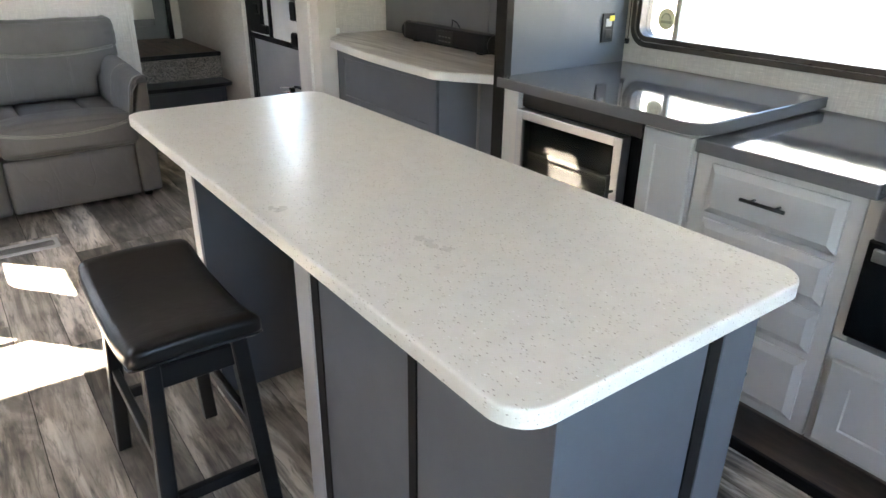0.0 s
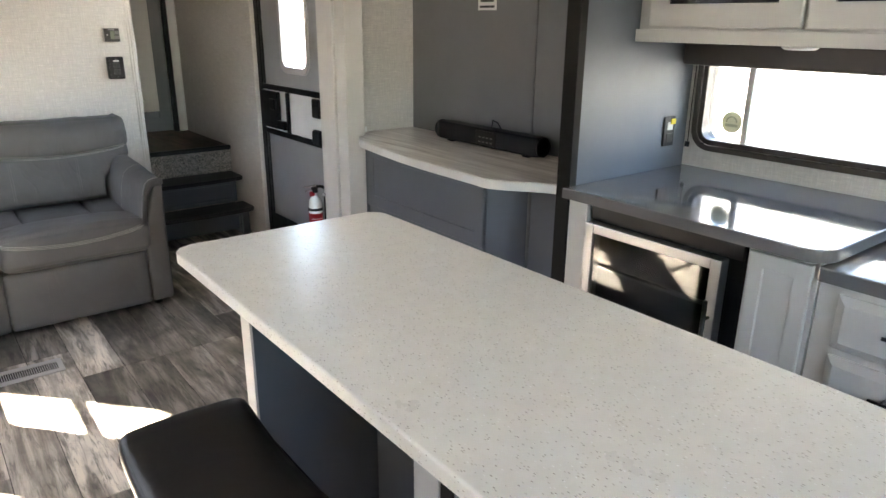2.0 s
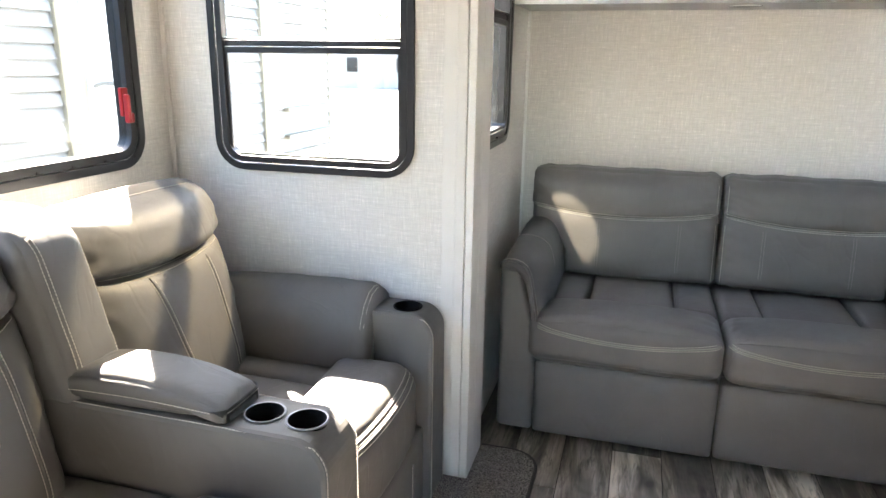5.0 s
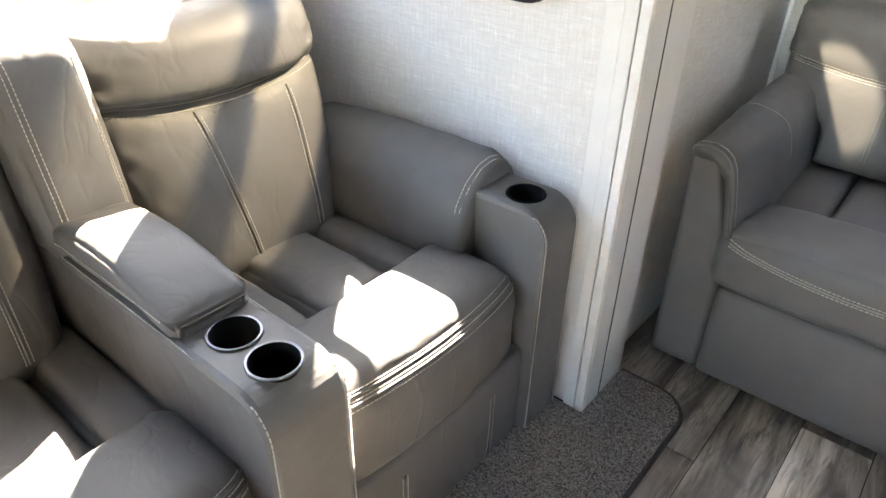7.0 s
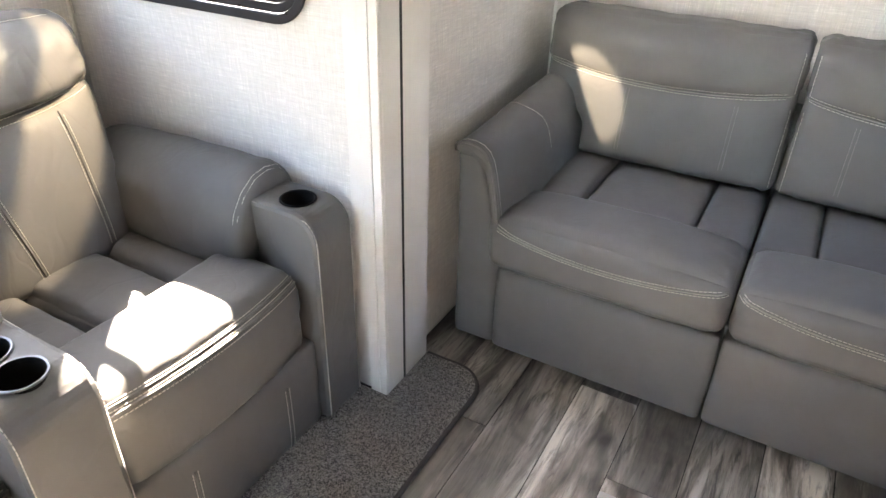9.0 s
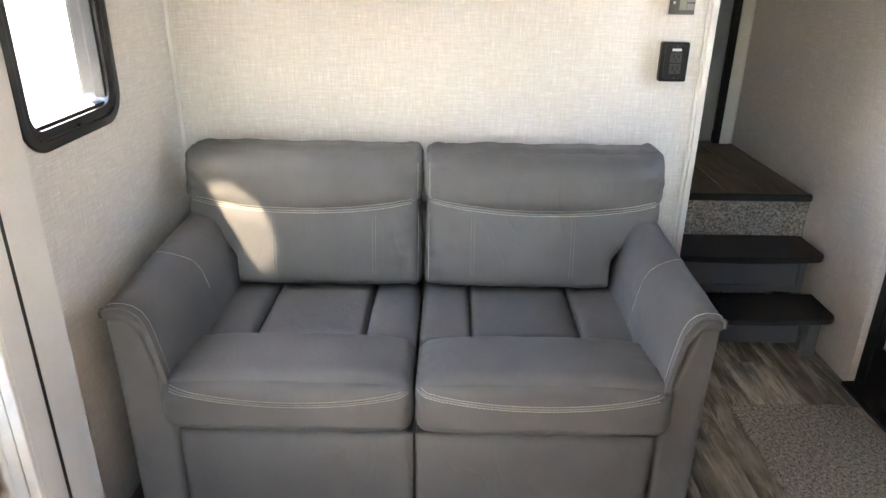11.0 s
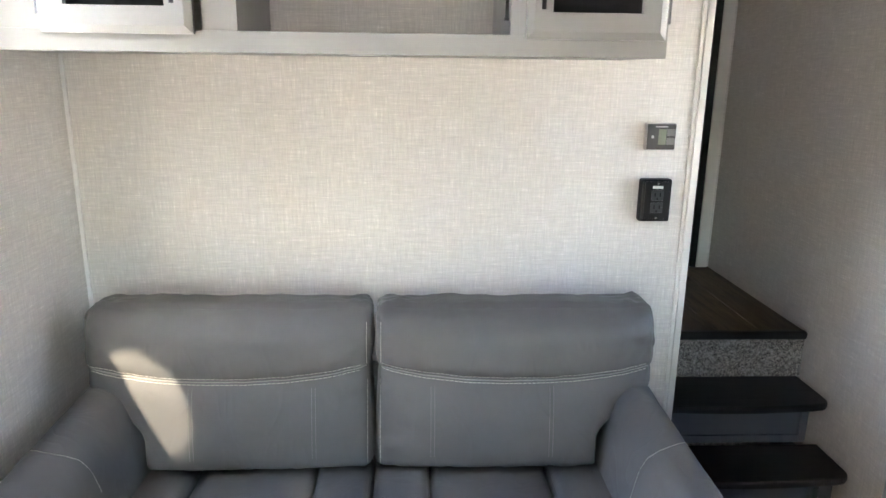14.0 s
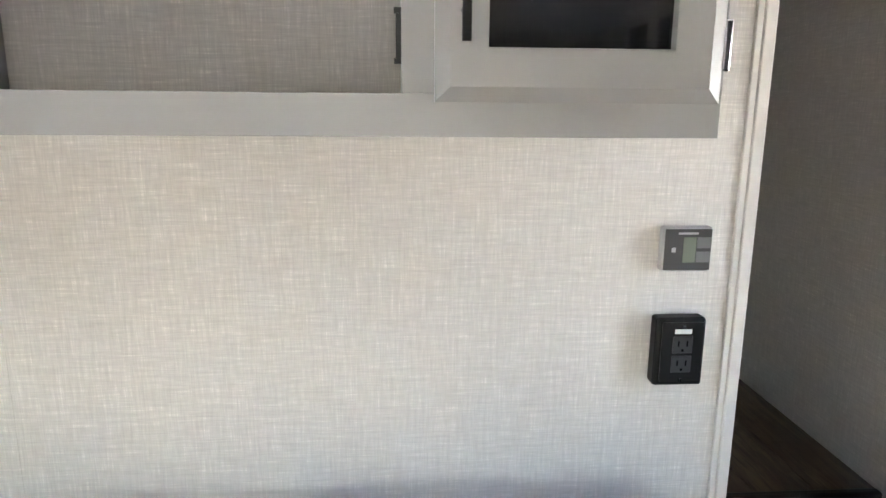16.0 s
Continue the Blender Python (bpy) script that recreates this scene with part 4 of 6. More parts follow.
rng_y0, rng_y1 = 0.10, 0.612
stove = thing("gas_range", (2.1, 0.36, 0), "steel gas range with black oven door and knobs", "range")
part("body", box(1.835, 2.42, rng_y0, rng_y1, 0.43, 0.845, 0.003), BLACK, stove)
part("control_panel", box(1.772, 1.834, rng_y0, rng_y1, 0.735, 0.838, 0.006), STEEL, stove, "brushed steel control panel")
part("cooktop", box(1.782, 2.42, rng_y0, rng_y1, 0.846, 0.872, 0.006), BLACK_SATIN, stove, "black glossy cooktop")
for k in range(4):
    y = 0.548 - 0.125 * k
    kn = part("knob", lathe([(0.027, 0.0), (0.027, -0.012), (0.023, -0.03), (0.020, -0.034)], (1.771, y, 0.785), 20, "x"), BLACK, stove, "", True)
    part("grip", box(1.731, 1.739, y - 0.004, y + 0.004, 0.767, 0.803, 0.002), BLACK_SATIN, kn)
part("oven_door", box(1.785, 1.834, rng_y0 + 0.005, rng_y1 + 0.012, 0.452, 0.730, 0.006), OVEN_GLASS, stove, "black glass oven door")
part("oven_handle", merge(box(1.752, 1.766, rng_y0 + 0.02, rng_y1 - 0.015, 0.688, 0.722, 0.004), box(1.764, 1.786, rng_y0 + 0.05, rng_y0 + 0.07, 0.695, 0.715), box(1.764, 1.786, rng_y1 - 0.06, rng_y1 - 0.04, 0.695, 0.715)), STEEL, stove, "steel oven handle")
for gx in (1.90, 2.06, 2.22, 2.36):
    part("grate", tube([(gx, rng_y0 + 0.03, 0.876), (gx, rng_y0 + 0.035, 0.900), (gx, rng_y1 - 0.035, 0.900), (gx, rng_y1 - 0.03, 0.876)], 0.006, 6), BLACK, stove)
for gy in (0.20, 0.36, 0.51):
    part("grate", tube([(1.86, gy, 0.876), (1.865, gy, 0.9005), (2.385, gy, 0.9005), (2.39, gy, 0.876)], 0.006, 6), BLACK, stove)
for gx in (1.98, 2.27):
    for gy in (0.24, 0.47):
        part("burner", lathe([(0.045, 0.873), (0.045, 0.884), (0.03, 0.890)], (gx, gy, 0), 20), BLACK, stove, "", True)
pan = thing("pan_drawer", (2.1, 0.36, 0), "white panelled drawer cabinet under the range", "cabinet", "kitchen cabinets")
part("body", box(KX, 2.42, -0.1, 0.65, 0.085, 0.426, 0.001), WHITE_CAB, pan)
d = part("drawer_front", shaker("x", KX - 0.001, 0.06, 0.628, 0.108, 0.372, 0.02, 0.062, 0.007, 0.004), WHITE_CAB, pan)
cabinet_pull(d, KX - 0.014, 0.36, 0.285, 0.09)
part("stile", box(KX, 1.835, 0.614, 0.652, 0.43, 0.826, 0.001), WHITE_CAB, pan)
rest = thing("base_cabinet", (2.15, -0.45, 0), "white base cabinet beyond the range", "cabinet", "kitchen cabinets")
part("body", box(KX, 2.45, -0.60, -0.105, 0.085, 0.868, 0.001), WHITE_CAB, rest)

upper = thing("wall_cabinet", (2.3, 1.2, 1.41), "white wall cabinets with dark glass doors over the window", "cabinet")
part("body", box(2.115, 2.497, 0.30, 2.038, 1.412, 2.25, 0.002), WHITE_CAB, upper)
part("rail", box(2.094, 2.114, 0.30, 2.038, 1.412, 1.455, 0.002), WHITE_CAB, upper)
for y0, y1 in ((1.45, 1.985), (0.90, 1.435), (0.36, 0.885)):
    d = part("door", shaker("x", 2.113, y0, y1, 1.462, 2.2, 0.022, 0.075, 0.006, 0.004, glass=1), WHITE_CAB, upper)
    part("glass", box(2.098, 2.103, y0 + 0.07, y1 - 0.07, 1.532, 2.13), OVEN_GLASS, d, "dark glass")
part("puck_light", lathe([(0.055, 0.0), (0.055, -0.006), (0.045, -0.012)], (2.22, 1.50, 1.411), 24), WHITE_GLOSS, upper, "white under-cabinet light", True)
valance = plain("window_valance", box(2.40, 2.499, 0.55, 2.034, 1.322, 1.410, 0.012), BROWN_FRAME, "dark bronze roller-shade cassette above the window", "blind")
cord = thing("shade_cord", (2.497, 2.026, 0.995), "thin dark shade cord in a wall clip", "cord")
part("cord", tube([(2.496, 2.028, 1.32), (2.497, 2.03, 1.15), (2.497, 2.028, 1.0)], 0.002, 5), DARK_TRIM, cord)
part("clip", box(2.486, 2.499, 2.018, 2.036, 0.990, 1.012, 0.003), BLACK, cord)
plug = thing("outlet", (2.37, 2.043, 1.005), "black outlet with a yellow tag on the divider", "outlet")
part("plate", box(2.335, 2.405, 2.036, 2.0445, 1.003, 1.122, 0.003), BLACK, plug)
part("socket", box(2.352, 2.388, 2.033, 2.036, 1.02, 1.055, 0.002), BLACK_SATIN, plug)
part("socket", box(2.352, 2.388, 2.033, 2.036, 1.068, 1.10, 0.002), SILVER, plug)
part("tag", box(2.37, 2.40, 2.030, 2.033, 1.09, 1.112, 0.001), YELLOW, plug)
decal = thing("window_decal", (2.525, 1.865, 1.06), "round green and tan decal on the window glass", "sticker")
def decal_mat(name, c):
    k = Mat(name, 0.6)
    k.color(c)
    k.b.inputs["Transmission Weight"].default_value = 0.0
    tl = k.node("ShaderNodeBsdfTranslucent", Color=(*c, 1))
    mx = k.node("ShaderNodeMixShader", Fac=0.75)
    k.t.links.new(k.b.outputs[0], mx.inputs[1])
    k.t.links.new(tl.outputs[0], mx.inputs[2])
    k.t.links.new(mx.outputs[0], k.t.nodes["Material Output"].inputs[0])
    return k.m


DG = decal_mat("decal_ring", (0.50, 0.50, 0.43))
DT = decal_mat("decal_tan", (0.80, 0.78, 0.70))
part("disc", lathe([(0.040, 0.0), (0.040, -0.0015)], (2.5305, 1.865, 1.105), 28, "x"), DT, decal)
part("ring", lathe([(0.043, 0.0), (0.043, -0.001)], (2.532, 1.865, 1.105), 28, "x"), DG, decal)
part("bar", box(2.5275, 2.529, 1.838, 1.892, 1.088, 1.098), DG, decal)
part("arc", tube([(2.5285, 1.865 + 0.022 * math.cos(a), 1.105 + 0.022 * math.sin(a)) for a in [math.pi * i / 8 for i in range(9)]], 0.0035, 4), DG, decal)

# ---- island ----
isl = thing("island", (0.735, 1.25, 0), "slate-blue kitchen island cabinet with an open knee space", "island")
IX0, IX1, IY0, IY1 = 0.522, 0.955, 0.462, 1.975
part("body", box(IX0 + 0.004, IX1, IY0 + 0.004, 1.205, 0.0, 0.895), STEEL_BLUE, isl)
part("back_panel", box(0.89, IX1, 1.205, 1.935, 0.0, 0.895), STEEL_BLUE, isl)
part("end_panel", box(IX0 + 0.006, IX1, 1.935, IY1, 0.0, 0.895, 0.002), STEEL_BLUE, isl)
# sunlight on the end panel's edge, put in as a pale strip
part("edge_strip", box(IX0, IX0 + 0.008, 1.925, IY1 + 0.005, 0.0, 0.895, 0.002), WHITE_TRIM, isl, "end panel edge painted pale as if sunlit")
part("stile", merge(box(IX0 - 0.010, IX0 + 0.006, 1.150, 1.218, 0, 0.895, 0.002)), SILVER, isl, "pale grey corner stile")
part("seam_strip", box(IX0 - 0.006, IX0 + 0.004, 1.118, 1.150, 0, 0.895, 0.001), DARK_TRIM, isl, "dark joint strip")
part("panel", box(IX0 - 0.003, IX0 + 0.004, 0.792, 1.118, 0, 0.895, 0.001), STEEL_BLUE, isl)
part("seam_strip", box(IX0 - 0.006, IX0 + 0.004, 0.768, 0.792, 0, 0.895, 0.001), DARK_TRIM, isl, "dark joint strip")
part("panel", box(IX0 - 0.003, IX0 + 0.004, IY0, 0.768, 0, 0.895, 0.001), STEEL_BLUE, isl)
part("panel", box(IX0 - 0.003, 0.835, IY0 - 0.003, IY0 + 0.004, 0, 0.895, 0.001), STEEL_BLUE, isl)
part("seam_strip", box(0.835, 0.868, IY0 - 0.006, IY0 + 0.004, 0, 0.895, 0.001), DARK_TRIM, isl, "dark joint strip")
part("stile", box(0.868, IX1 + 0.004, IY0 - 0.008, IY0 + 0.004, 0, 0.895, 0.002), STEEL_BLUE, isl)
itop = worktop("island_countertop", 0.896, 0.923, rrect(0.421, 1.047, 0.4264, 2.154, 0.058, 10), QUARTZ, "speckled off-white quartz island countertop with round corners")

# ---- stool ----
stool = thing("bar_stool", (0.325, 1.592, 0), "black wooden bar stool with a saddle leather seat", "stool")


def saddle(p):
    t = (p.y - 1.592) / 0.275
    u = (p.x - 0.325) / 0.15
    return Vector((p.x, p.y, p.z + 0.046 * t * t - 0.010 - 0.008 * u * u))


SEAT = cushion((0.178, 1.318, 0.537), (0.472, 1.866, 0.599), 0.026, 0.004, 14, saddle)
part("seat", SEAT, BLACK_LEATHER, stool, "black leather saddle seat", True)
part("seat_welt", tube([saddle(Vector((x, y, 0.549))) for x, y in rrect(0.178, 0.472, 1.318, 1.866, 0.028, 4)], 0.0035, 5, True), BLACK, stool)


def leg(x0, y0, x1, y1):
    bm = bmesh.new()
    h = 0.019
    lo = [bm.verts.new((x1 + a * h, y1 + b * h, 0.0)) for a, b in ((-1, -1), (1, -1), (1, 1), (-1, 1))]
    hi = [bm.verts.new((x0 + a * h, y0 + b * h, 0.552)) for a, b in ((-1, -1), (1, -1), (1, 1), (-1, 1))]
    for i in range(4):
        bm.faces.new((lo[i], lo[(i + 1) % 4], hi[(i + 1) % 4], hi[i]))
    bm.faces.new(lo[::-1])
    bm.faces.new(hi)
    bmesh.ops.bevel(bm, geom=list(bm.edges), offset=0.003, segments=1, affect="EDGES")
    return bm


LEGS = [(0.228, 1.378, 0.195, 1.325), (0.422, 1.378, 0.455, 1.325), (0.422, 1.806, 0.455, 1.859), (0.228, 1.806, 0.195, 1.859)]
for l in LEGS:
    part("leg", leg(*l), ESPRESSO, stool)


def at_height(l, z):
    t = z / 0.552
    return Vector((l[2] + (l[0] - l[2]) * t, l[3] + (l[1] - l[3]) * t, z))


def beam(a, b, w, h):
    """A rail of rectangular section from a to b."""
    a, b = Vector(a), Vector(b)
    way = (b - a).normalized()
    side = way.cross(Vector((0, 0, 1))).normalized() * w / 2
    up = Vector((0, 0, h / 2))
    bm = bmesh.new()
    e = [[bm.verts.new(p + side * s + up * t) for s, t in ((-1, -1), (1, -1), (1, 1), (-1, 1))] for p in (a, b)]
    for i in range(4):
        bm.faces.new((e[0][i], e[0][(i + 1) % 4], e[1][(i + 1) % 4], e[1][i]))
    bm.faces.new(e[0][::-1])
    bm.faces.new(e[1])
    bmesh.ops.bevel(bm, geom=list(bm.edges), offset=0.002, segments=1, affect="EDGES")
    return bm


for i, j, z in ((0, 1, 0.19), (2, 3, 0.19), (1, 2, 0.28), (3, 0, 0.28)):
    part("stretcher", beam(at_height(LEGS[i], z), at_height(LEGS[j], z), 0.02, 0.032), ESPRESSO, stool)
for i, j in ((0, 1), (1, 2), (2, 3), (3, 0)):
    part("apron", beam(at_height(LEGS[i], 0.512), at_height(LEGS[j], 0.512), 0.02, 0.055), ESPRESSO, stool)

# ---- sofa ----
sofa = thing("sofa", (0.155, 4.43, 0), "grey leather two-seat sofa with pale contrast stitching", "sofa")
SX0, SX1, SM = -0.618, 0.940, 0.166
SF = 4.035                                   # front of the base
AW, AWR = 0.158, 0.135                       # widths of the arms
INL, INR = SX0 + AW, SX1 - AWR
part("base", box(SX0 + 0.05, SX1 - 0.05, SF + 0.06, 4.80, 0.035, 0.33, 0.01), LEATHER, sofa)
for fx in (SX0 + 0.08, SX1 - 0.08):
    for fy in (SF + 0.08, 4.74):
        part("foot", lathe([(0.022, 0.0), (0.026, 0.04)], (fx, fy, 0), 12), BLACK, sofa)
part("frame_back", cushion((SX0 + 0.06, 4.70, 0.05), (SX1 - 0.06, 4.825, 0.72), 0.03, 0.0, 8), LEATHER, sofa, "", True)
for x0, x1 in ((INL - 0.012, SM - 0.002), (SM + 0.002, INR + 0.012)):
    # lower front panel
    low = cushion((x0, SF - 0.005, 0.035), (x1, SF + 0.09, 0.327), 0.018, 0.0, 12, None, (0, 0.008, 0))
    for t in (0.27, 0.73):
        xx = x0 + (x1 - x0) * t
        stitches(low, curve_pts(lambda s: (xx, SF, 0.05 + 0.28 * s), 16), (0, 1, 0), sofa, r=0.0007, mat=LEATHER)
    part("front_panel", low, LEATHER, sofa, "", True)

    # rolled seat front
    def roll(p, x0=x0, x1=x1):
        t = (p.x - (x0 + x1) / 2) / ((x1 - x0) / 2)
        return Vector((p.x, p.y + 0.004 * t * t, p.z - 0.004 * t * t + 0.010 * min(1.0, max(0.0, (p.z - 0.40) / 0.09)) * (1 - abs(t) ** 3)))

    front = cushion((x0 - (0.030 if x0 < 0 else 0.0), SF - 0.030, 0.336), (x1 + (0.0 if x0 < 0 else 0.030), SF + 0.222, 0.498), 0.040, 0.0, 44, roll, (0.0, 0.010, 0.016), 0.006)
    for off in (0.0, 0.014):
        stitches(front, curve_pts(lambda s: (x0 + 0.006 + (x1 - x0 - 0.012) * s, SF, 0.482 - off - 0.034 * math.sin(math.pi * s) ** 0.8), 60), (0, 1, 0.1), sofa)
    seam(front, curve_pts(lambda s: (x0 + 0.006 + (x1 - x0 - 0.012) * s, SF, 0.475 - 0.034 * math.sin(math.pi * s) ** 0.8), 60), (0, 1, 0.1), sofa, r=0.0022)
    part("seat_front", front, LEATHER, sofa, "", True)
    # three seat pads
    cuts = (x0, -0.309, 0.010, x1) if x0 < 0 else (x0, 0.322, 0.645, x1)
    for a, b in zip(cuts, cuts[1:]):
        part("seat_pad", cushion((a + 0.0018, SF + 0.226, 0.37), (b - 0.0018, 4.68, 0.490), 0.020, 0.0, 22, None, (0, 0, 0.014), 0.003), LEATHER, sofa, "", True)

# back cushions: head roll above a stitched lower panel
for x0, x1, outer in ((-0.590, 0.158, -1), (0.180, 0.930, 1)):
    cx, hw = (x0 + x1) / 2, (x1 - x0) / 2

    def lean(p):
        return Vector((p.x, p.y + 0.16 * (p.z - 0.46), p.z))

    def line_z(x):
        t = (x - cx) / hw
        return 0.768 + 0.030 * t * t

    def lower(p, outer=outer, cx=cx, hw=hw):
        x = p.x
        t = (x - cx) / hw * outer
        # cut away beside the arm
        if t > 0.55 and p.z < 0.72:
            k = min(1.0, (0.72 - p.z) / 0.12)
            x -= outer * (t - 0.55) / 0.45 * 0.155 * (k * k * (3 - 2 * k))
        if t < -0.5:
            x -= outer * 0.014 * max(0.0, 0.77 - p.z) / 0.28 * (-t - 0.5) * 2
        z = p.z + (line_z(p.x) - 0.768) * max(0.0, (p.z - 0.55) / 0.23)
        y = p.y + 0.012 * abs((p.x - cx) / hw) ** 3
        return lean(Vector((x, y, z)))

    def upper_roll(p, cx=cx, hw=hw):
        t = (p.x - cx) / hw
        z = p.z + (line_z(p.x) - 0.768) * max(0.0, (0.95 - p.z) / 0.18)
        z += 0.0016 * (math.sin(p.x * 23 + cx * 9) + 0.7 * math.sin(p.x * 57)) * max(0, (p.z - 0.85) / 0.1)
        return lean(Vector((p.x, p.y + 0.014 * abs(t) ** 3 + (0.05 * ((p.z - 0.86) / 0.09) ** 2 * (4.675 - p.y) / 0.142 if p.z > 0.86 else 0.0), z)))

    low = cushion((x0, 4.535, 0.508), (x1, 4.68, 0.792), 0.034, 0.0, 44, lower, (0.0, 0.030, 0.0), 0.009)
    head = cushion((x0 - 0.002, 4.533, 0.752), (x1 + 0.002, 4.675, 0.944), 0.024, 0.0, 44, upper_roll, (0.004, 0.026, 0.006), 0.013)
    face = merge(low.copy(), head.copy())
    for off in (0.004, -0.010):
        stitches(face, curve_pts(lambda s: (x0 + 0.01 + (x1 - x0 - 0.02) * s, 4.5, line_z(x0 + (x1 - x0) * s) + off), 60), (0, 1, 0), sofa)
    seam(face, curve_pts(lambda s: (x0 + 0.008 + (x1 - x0 - 0.016) * s, 4.5, line_z(x0 + (x1 - x0) * s) - 0.004), 60), (0, 1, 0), sofa, r=0.0015)
    for xx in ((-0.310, -0.300, 0.008, 0.018) if outer < 0 else (0.322, 0.332, 0.638, 0.648)):
        stitches(low, curve_pts(lambda s: (xx, 4.5, 0.56 + 0.20 * s), 24), (0, 1, 0), sofa, mat=PIPING, r=0.0006)
    # outline piping on the face
    rim = [(x1 - 0.006 if outer < 0 else x0 + 0.006, 4.5, 0.50 + 0.27 * i / 20) for i in range(21)]
    stitches(low, rim, (0, 1, 0), sofa)
    rim = [(x1 - 0.008 if outer < 0 else x0 + 0.008, 4.5, 0.80 + 0.12 * i / 12) for i in range(13)]
    stitches(head, rim, (0, 1, 0), sofa)
    part("back_panel", low, LEATHER, sofa, "", True)
    part("head_roll", head, LEATHER, sofa, "", True)

# arms: upright body under a draped pad that runs down the inner side
PAD_FRONT = [(0.014, 0.672), (0.013, 0.686), (0.018, 0.694), (0.036, 0.699), (0.062, 0.698), (0.086, 0.690), (0.106, 0.674), (0.120, 0.648),
             (0.130, 0.610), (0.140, 0.560), (0.150, 0.500), (0.159, 0.430), (0.166, 0.362),
             (0.146, 0.356), (0.138, 0.430), (0.128, 0.500), (0.118, 0.560), (0.105, 0.620), (0.070, 0.662), (0.030, 0.664)]
PAD_BACK = [(0.004, 0.640), (0.006, 0.668), (0.014, 0.690), (0.032, 0.709), (0.060, 0.719), (0.092, 0.717), (0.120, 0.706), (0.144, 0.684),
            (0.160, 0.648), (0.172, 0.600), (0.181, 0.540), (0.187, 0.460), (0.190, 0.362),
            (0.168, 0.356), (0.160, 0.460), (0.150, 0.560), (0.134, 0.610), (0.104, 0.634), (0.060, 0.634), (0.020, 0.624)]


def loft(rings):
    """Skin over rings of equally many points, with closed ends."""
    bm = bmesh.new()
    vs = [[bm.verts.new(p) for p in ring] for ring in rings]
    n = len(vs[0])
    for a, b in zip(vs, vs[1:]):
        for k in range(n):
            bm.faces.new((a[k], a[(k + 1) % n], b[(k + 1) % n], b[k]))
    bm.faces.new(vs[0][::-1])
    bm.faces.new(vs[-1])
    return bm


for side in (-1, 1):
    xo = SX0 if side < 0 else SX1
    xi = INL if side < 0 else INR
    wide = AW if side < 0 else AWR
    a, b = sorted((xo - side * 0.007, xi + side * 0.012))

    def flare(p, xo=xo, side=side, wide=wide):
        deep = abs(p.x - xo) / wide
        return Vector((p.x + side * deep * 0.32 * max(0.0, p.z - 0.42), p.y, p.z))

    part("arm", cushion((a, SF + 0.004, 0.035), (b, 4.72, 0.676), 0.020, 0.002, 20, flare), LEATHER, sofa, "", True)
    mc, mz = 0.10, 0.60
    rings = []
    for k in range(30):
        t = k / 29
        y = SF - 0.014 + (4.66 - SF + 0.014) * t
        shrink = 1.0 - 0.10 * max(0.0, (k - 27) / 2)
        rise = 0.028 * max(0.0, (y - SF) / 0.62)
        ring = []
        m = min(1.0, max(0.0, (y - SF + 0.02) / 0.30))
        m = m * m * (3 - 2 * m)
        for (da, za), (db, zb) in zip(PAD_FRONT, PAD_BACK):
            d, z = da + (db - da) * m, za + (zb - za) * m
            d2, z2 = mc + (d - mc) * shrink, mz + (z - mz) * shrink
            w = 0.0025 * noise.noise(Vector((d * 20, y * 14, z * 20 + side))) * min(1.0, k / 4)
            lip = 0.010 * max(0.0, 1 - d / 0.09) * max(0.0, 1 - k / 5)
            ring.append((xo - side * (d2 * wide / 0.163 - w), y - lip, z2 + rise * (1 if z > 0.6 else 0.3) + w))
        rings.append(ring)
    pad = loft(rings)
    stitches(pad, curve_pts(lambda s: (xo - side * (0.004 + 0.165 * s), 4.34 - 0.05 * math.sin(math.pi * s), 0.6), 30), (0, 0, -1), sofa, r=0.0009)
    # piping round the front edge of the pad
    for off, rad, mat in ((0, 0.0040, LEATHER), (3, 0.0013, THREAD)):
        line = [Vector(rings[1 if off else 0][n]) + Vector((-side * -0.0012, -0.001, 0.0015)) for n in range(13)]
        part("piping", tube(line, rad, 6), mat, sofa, "", True)
    part("arm_pad", pad, LEATHER, sofa, "", True)

# ---- recliners ----
rec = thing("recliner_loveseat", (-1.2, 2.9, 0.014), "grey leather two-seat recliner with a centre console and cup holders", "recliner")
Z0 = 0.016
ARM_TOP = 0.645
NEAR_IN, FAR_IN = 2.365, 3.536               # inner faces of the outer arms
CON0, CON1 = 2.808, 2.966                    # sides of the console
part("frame", box(-1.60, -0.84, NEAR_IN - 0.12, FAR_IN + 0.12, Z0, 0.28, 0.01), LEATHER, rec)


def lean_back(p):
    return Vector((p.x - 0.27 * (p.z - 0.44), p.y, p.z))


def gathers(p, k, size):
    """Small folds of the hide, k times size deep."""
    return k * size * (noise.noise(Vector((p.x * 30, p.y * 30, p.z * 30))) + 0.6 * noise.noise(Vector((p.y * 11, p.z * 11, p.x * 11))))


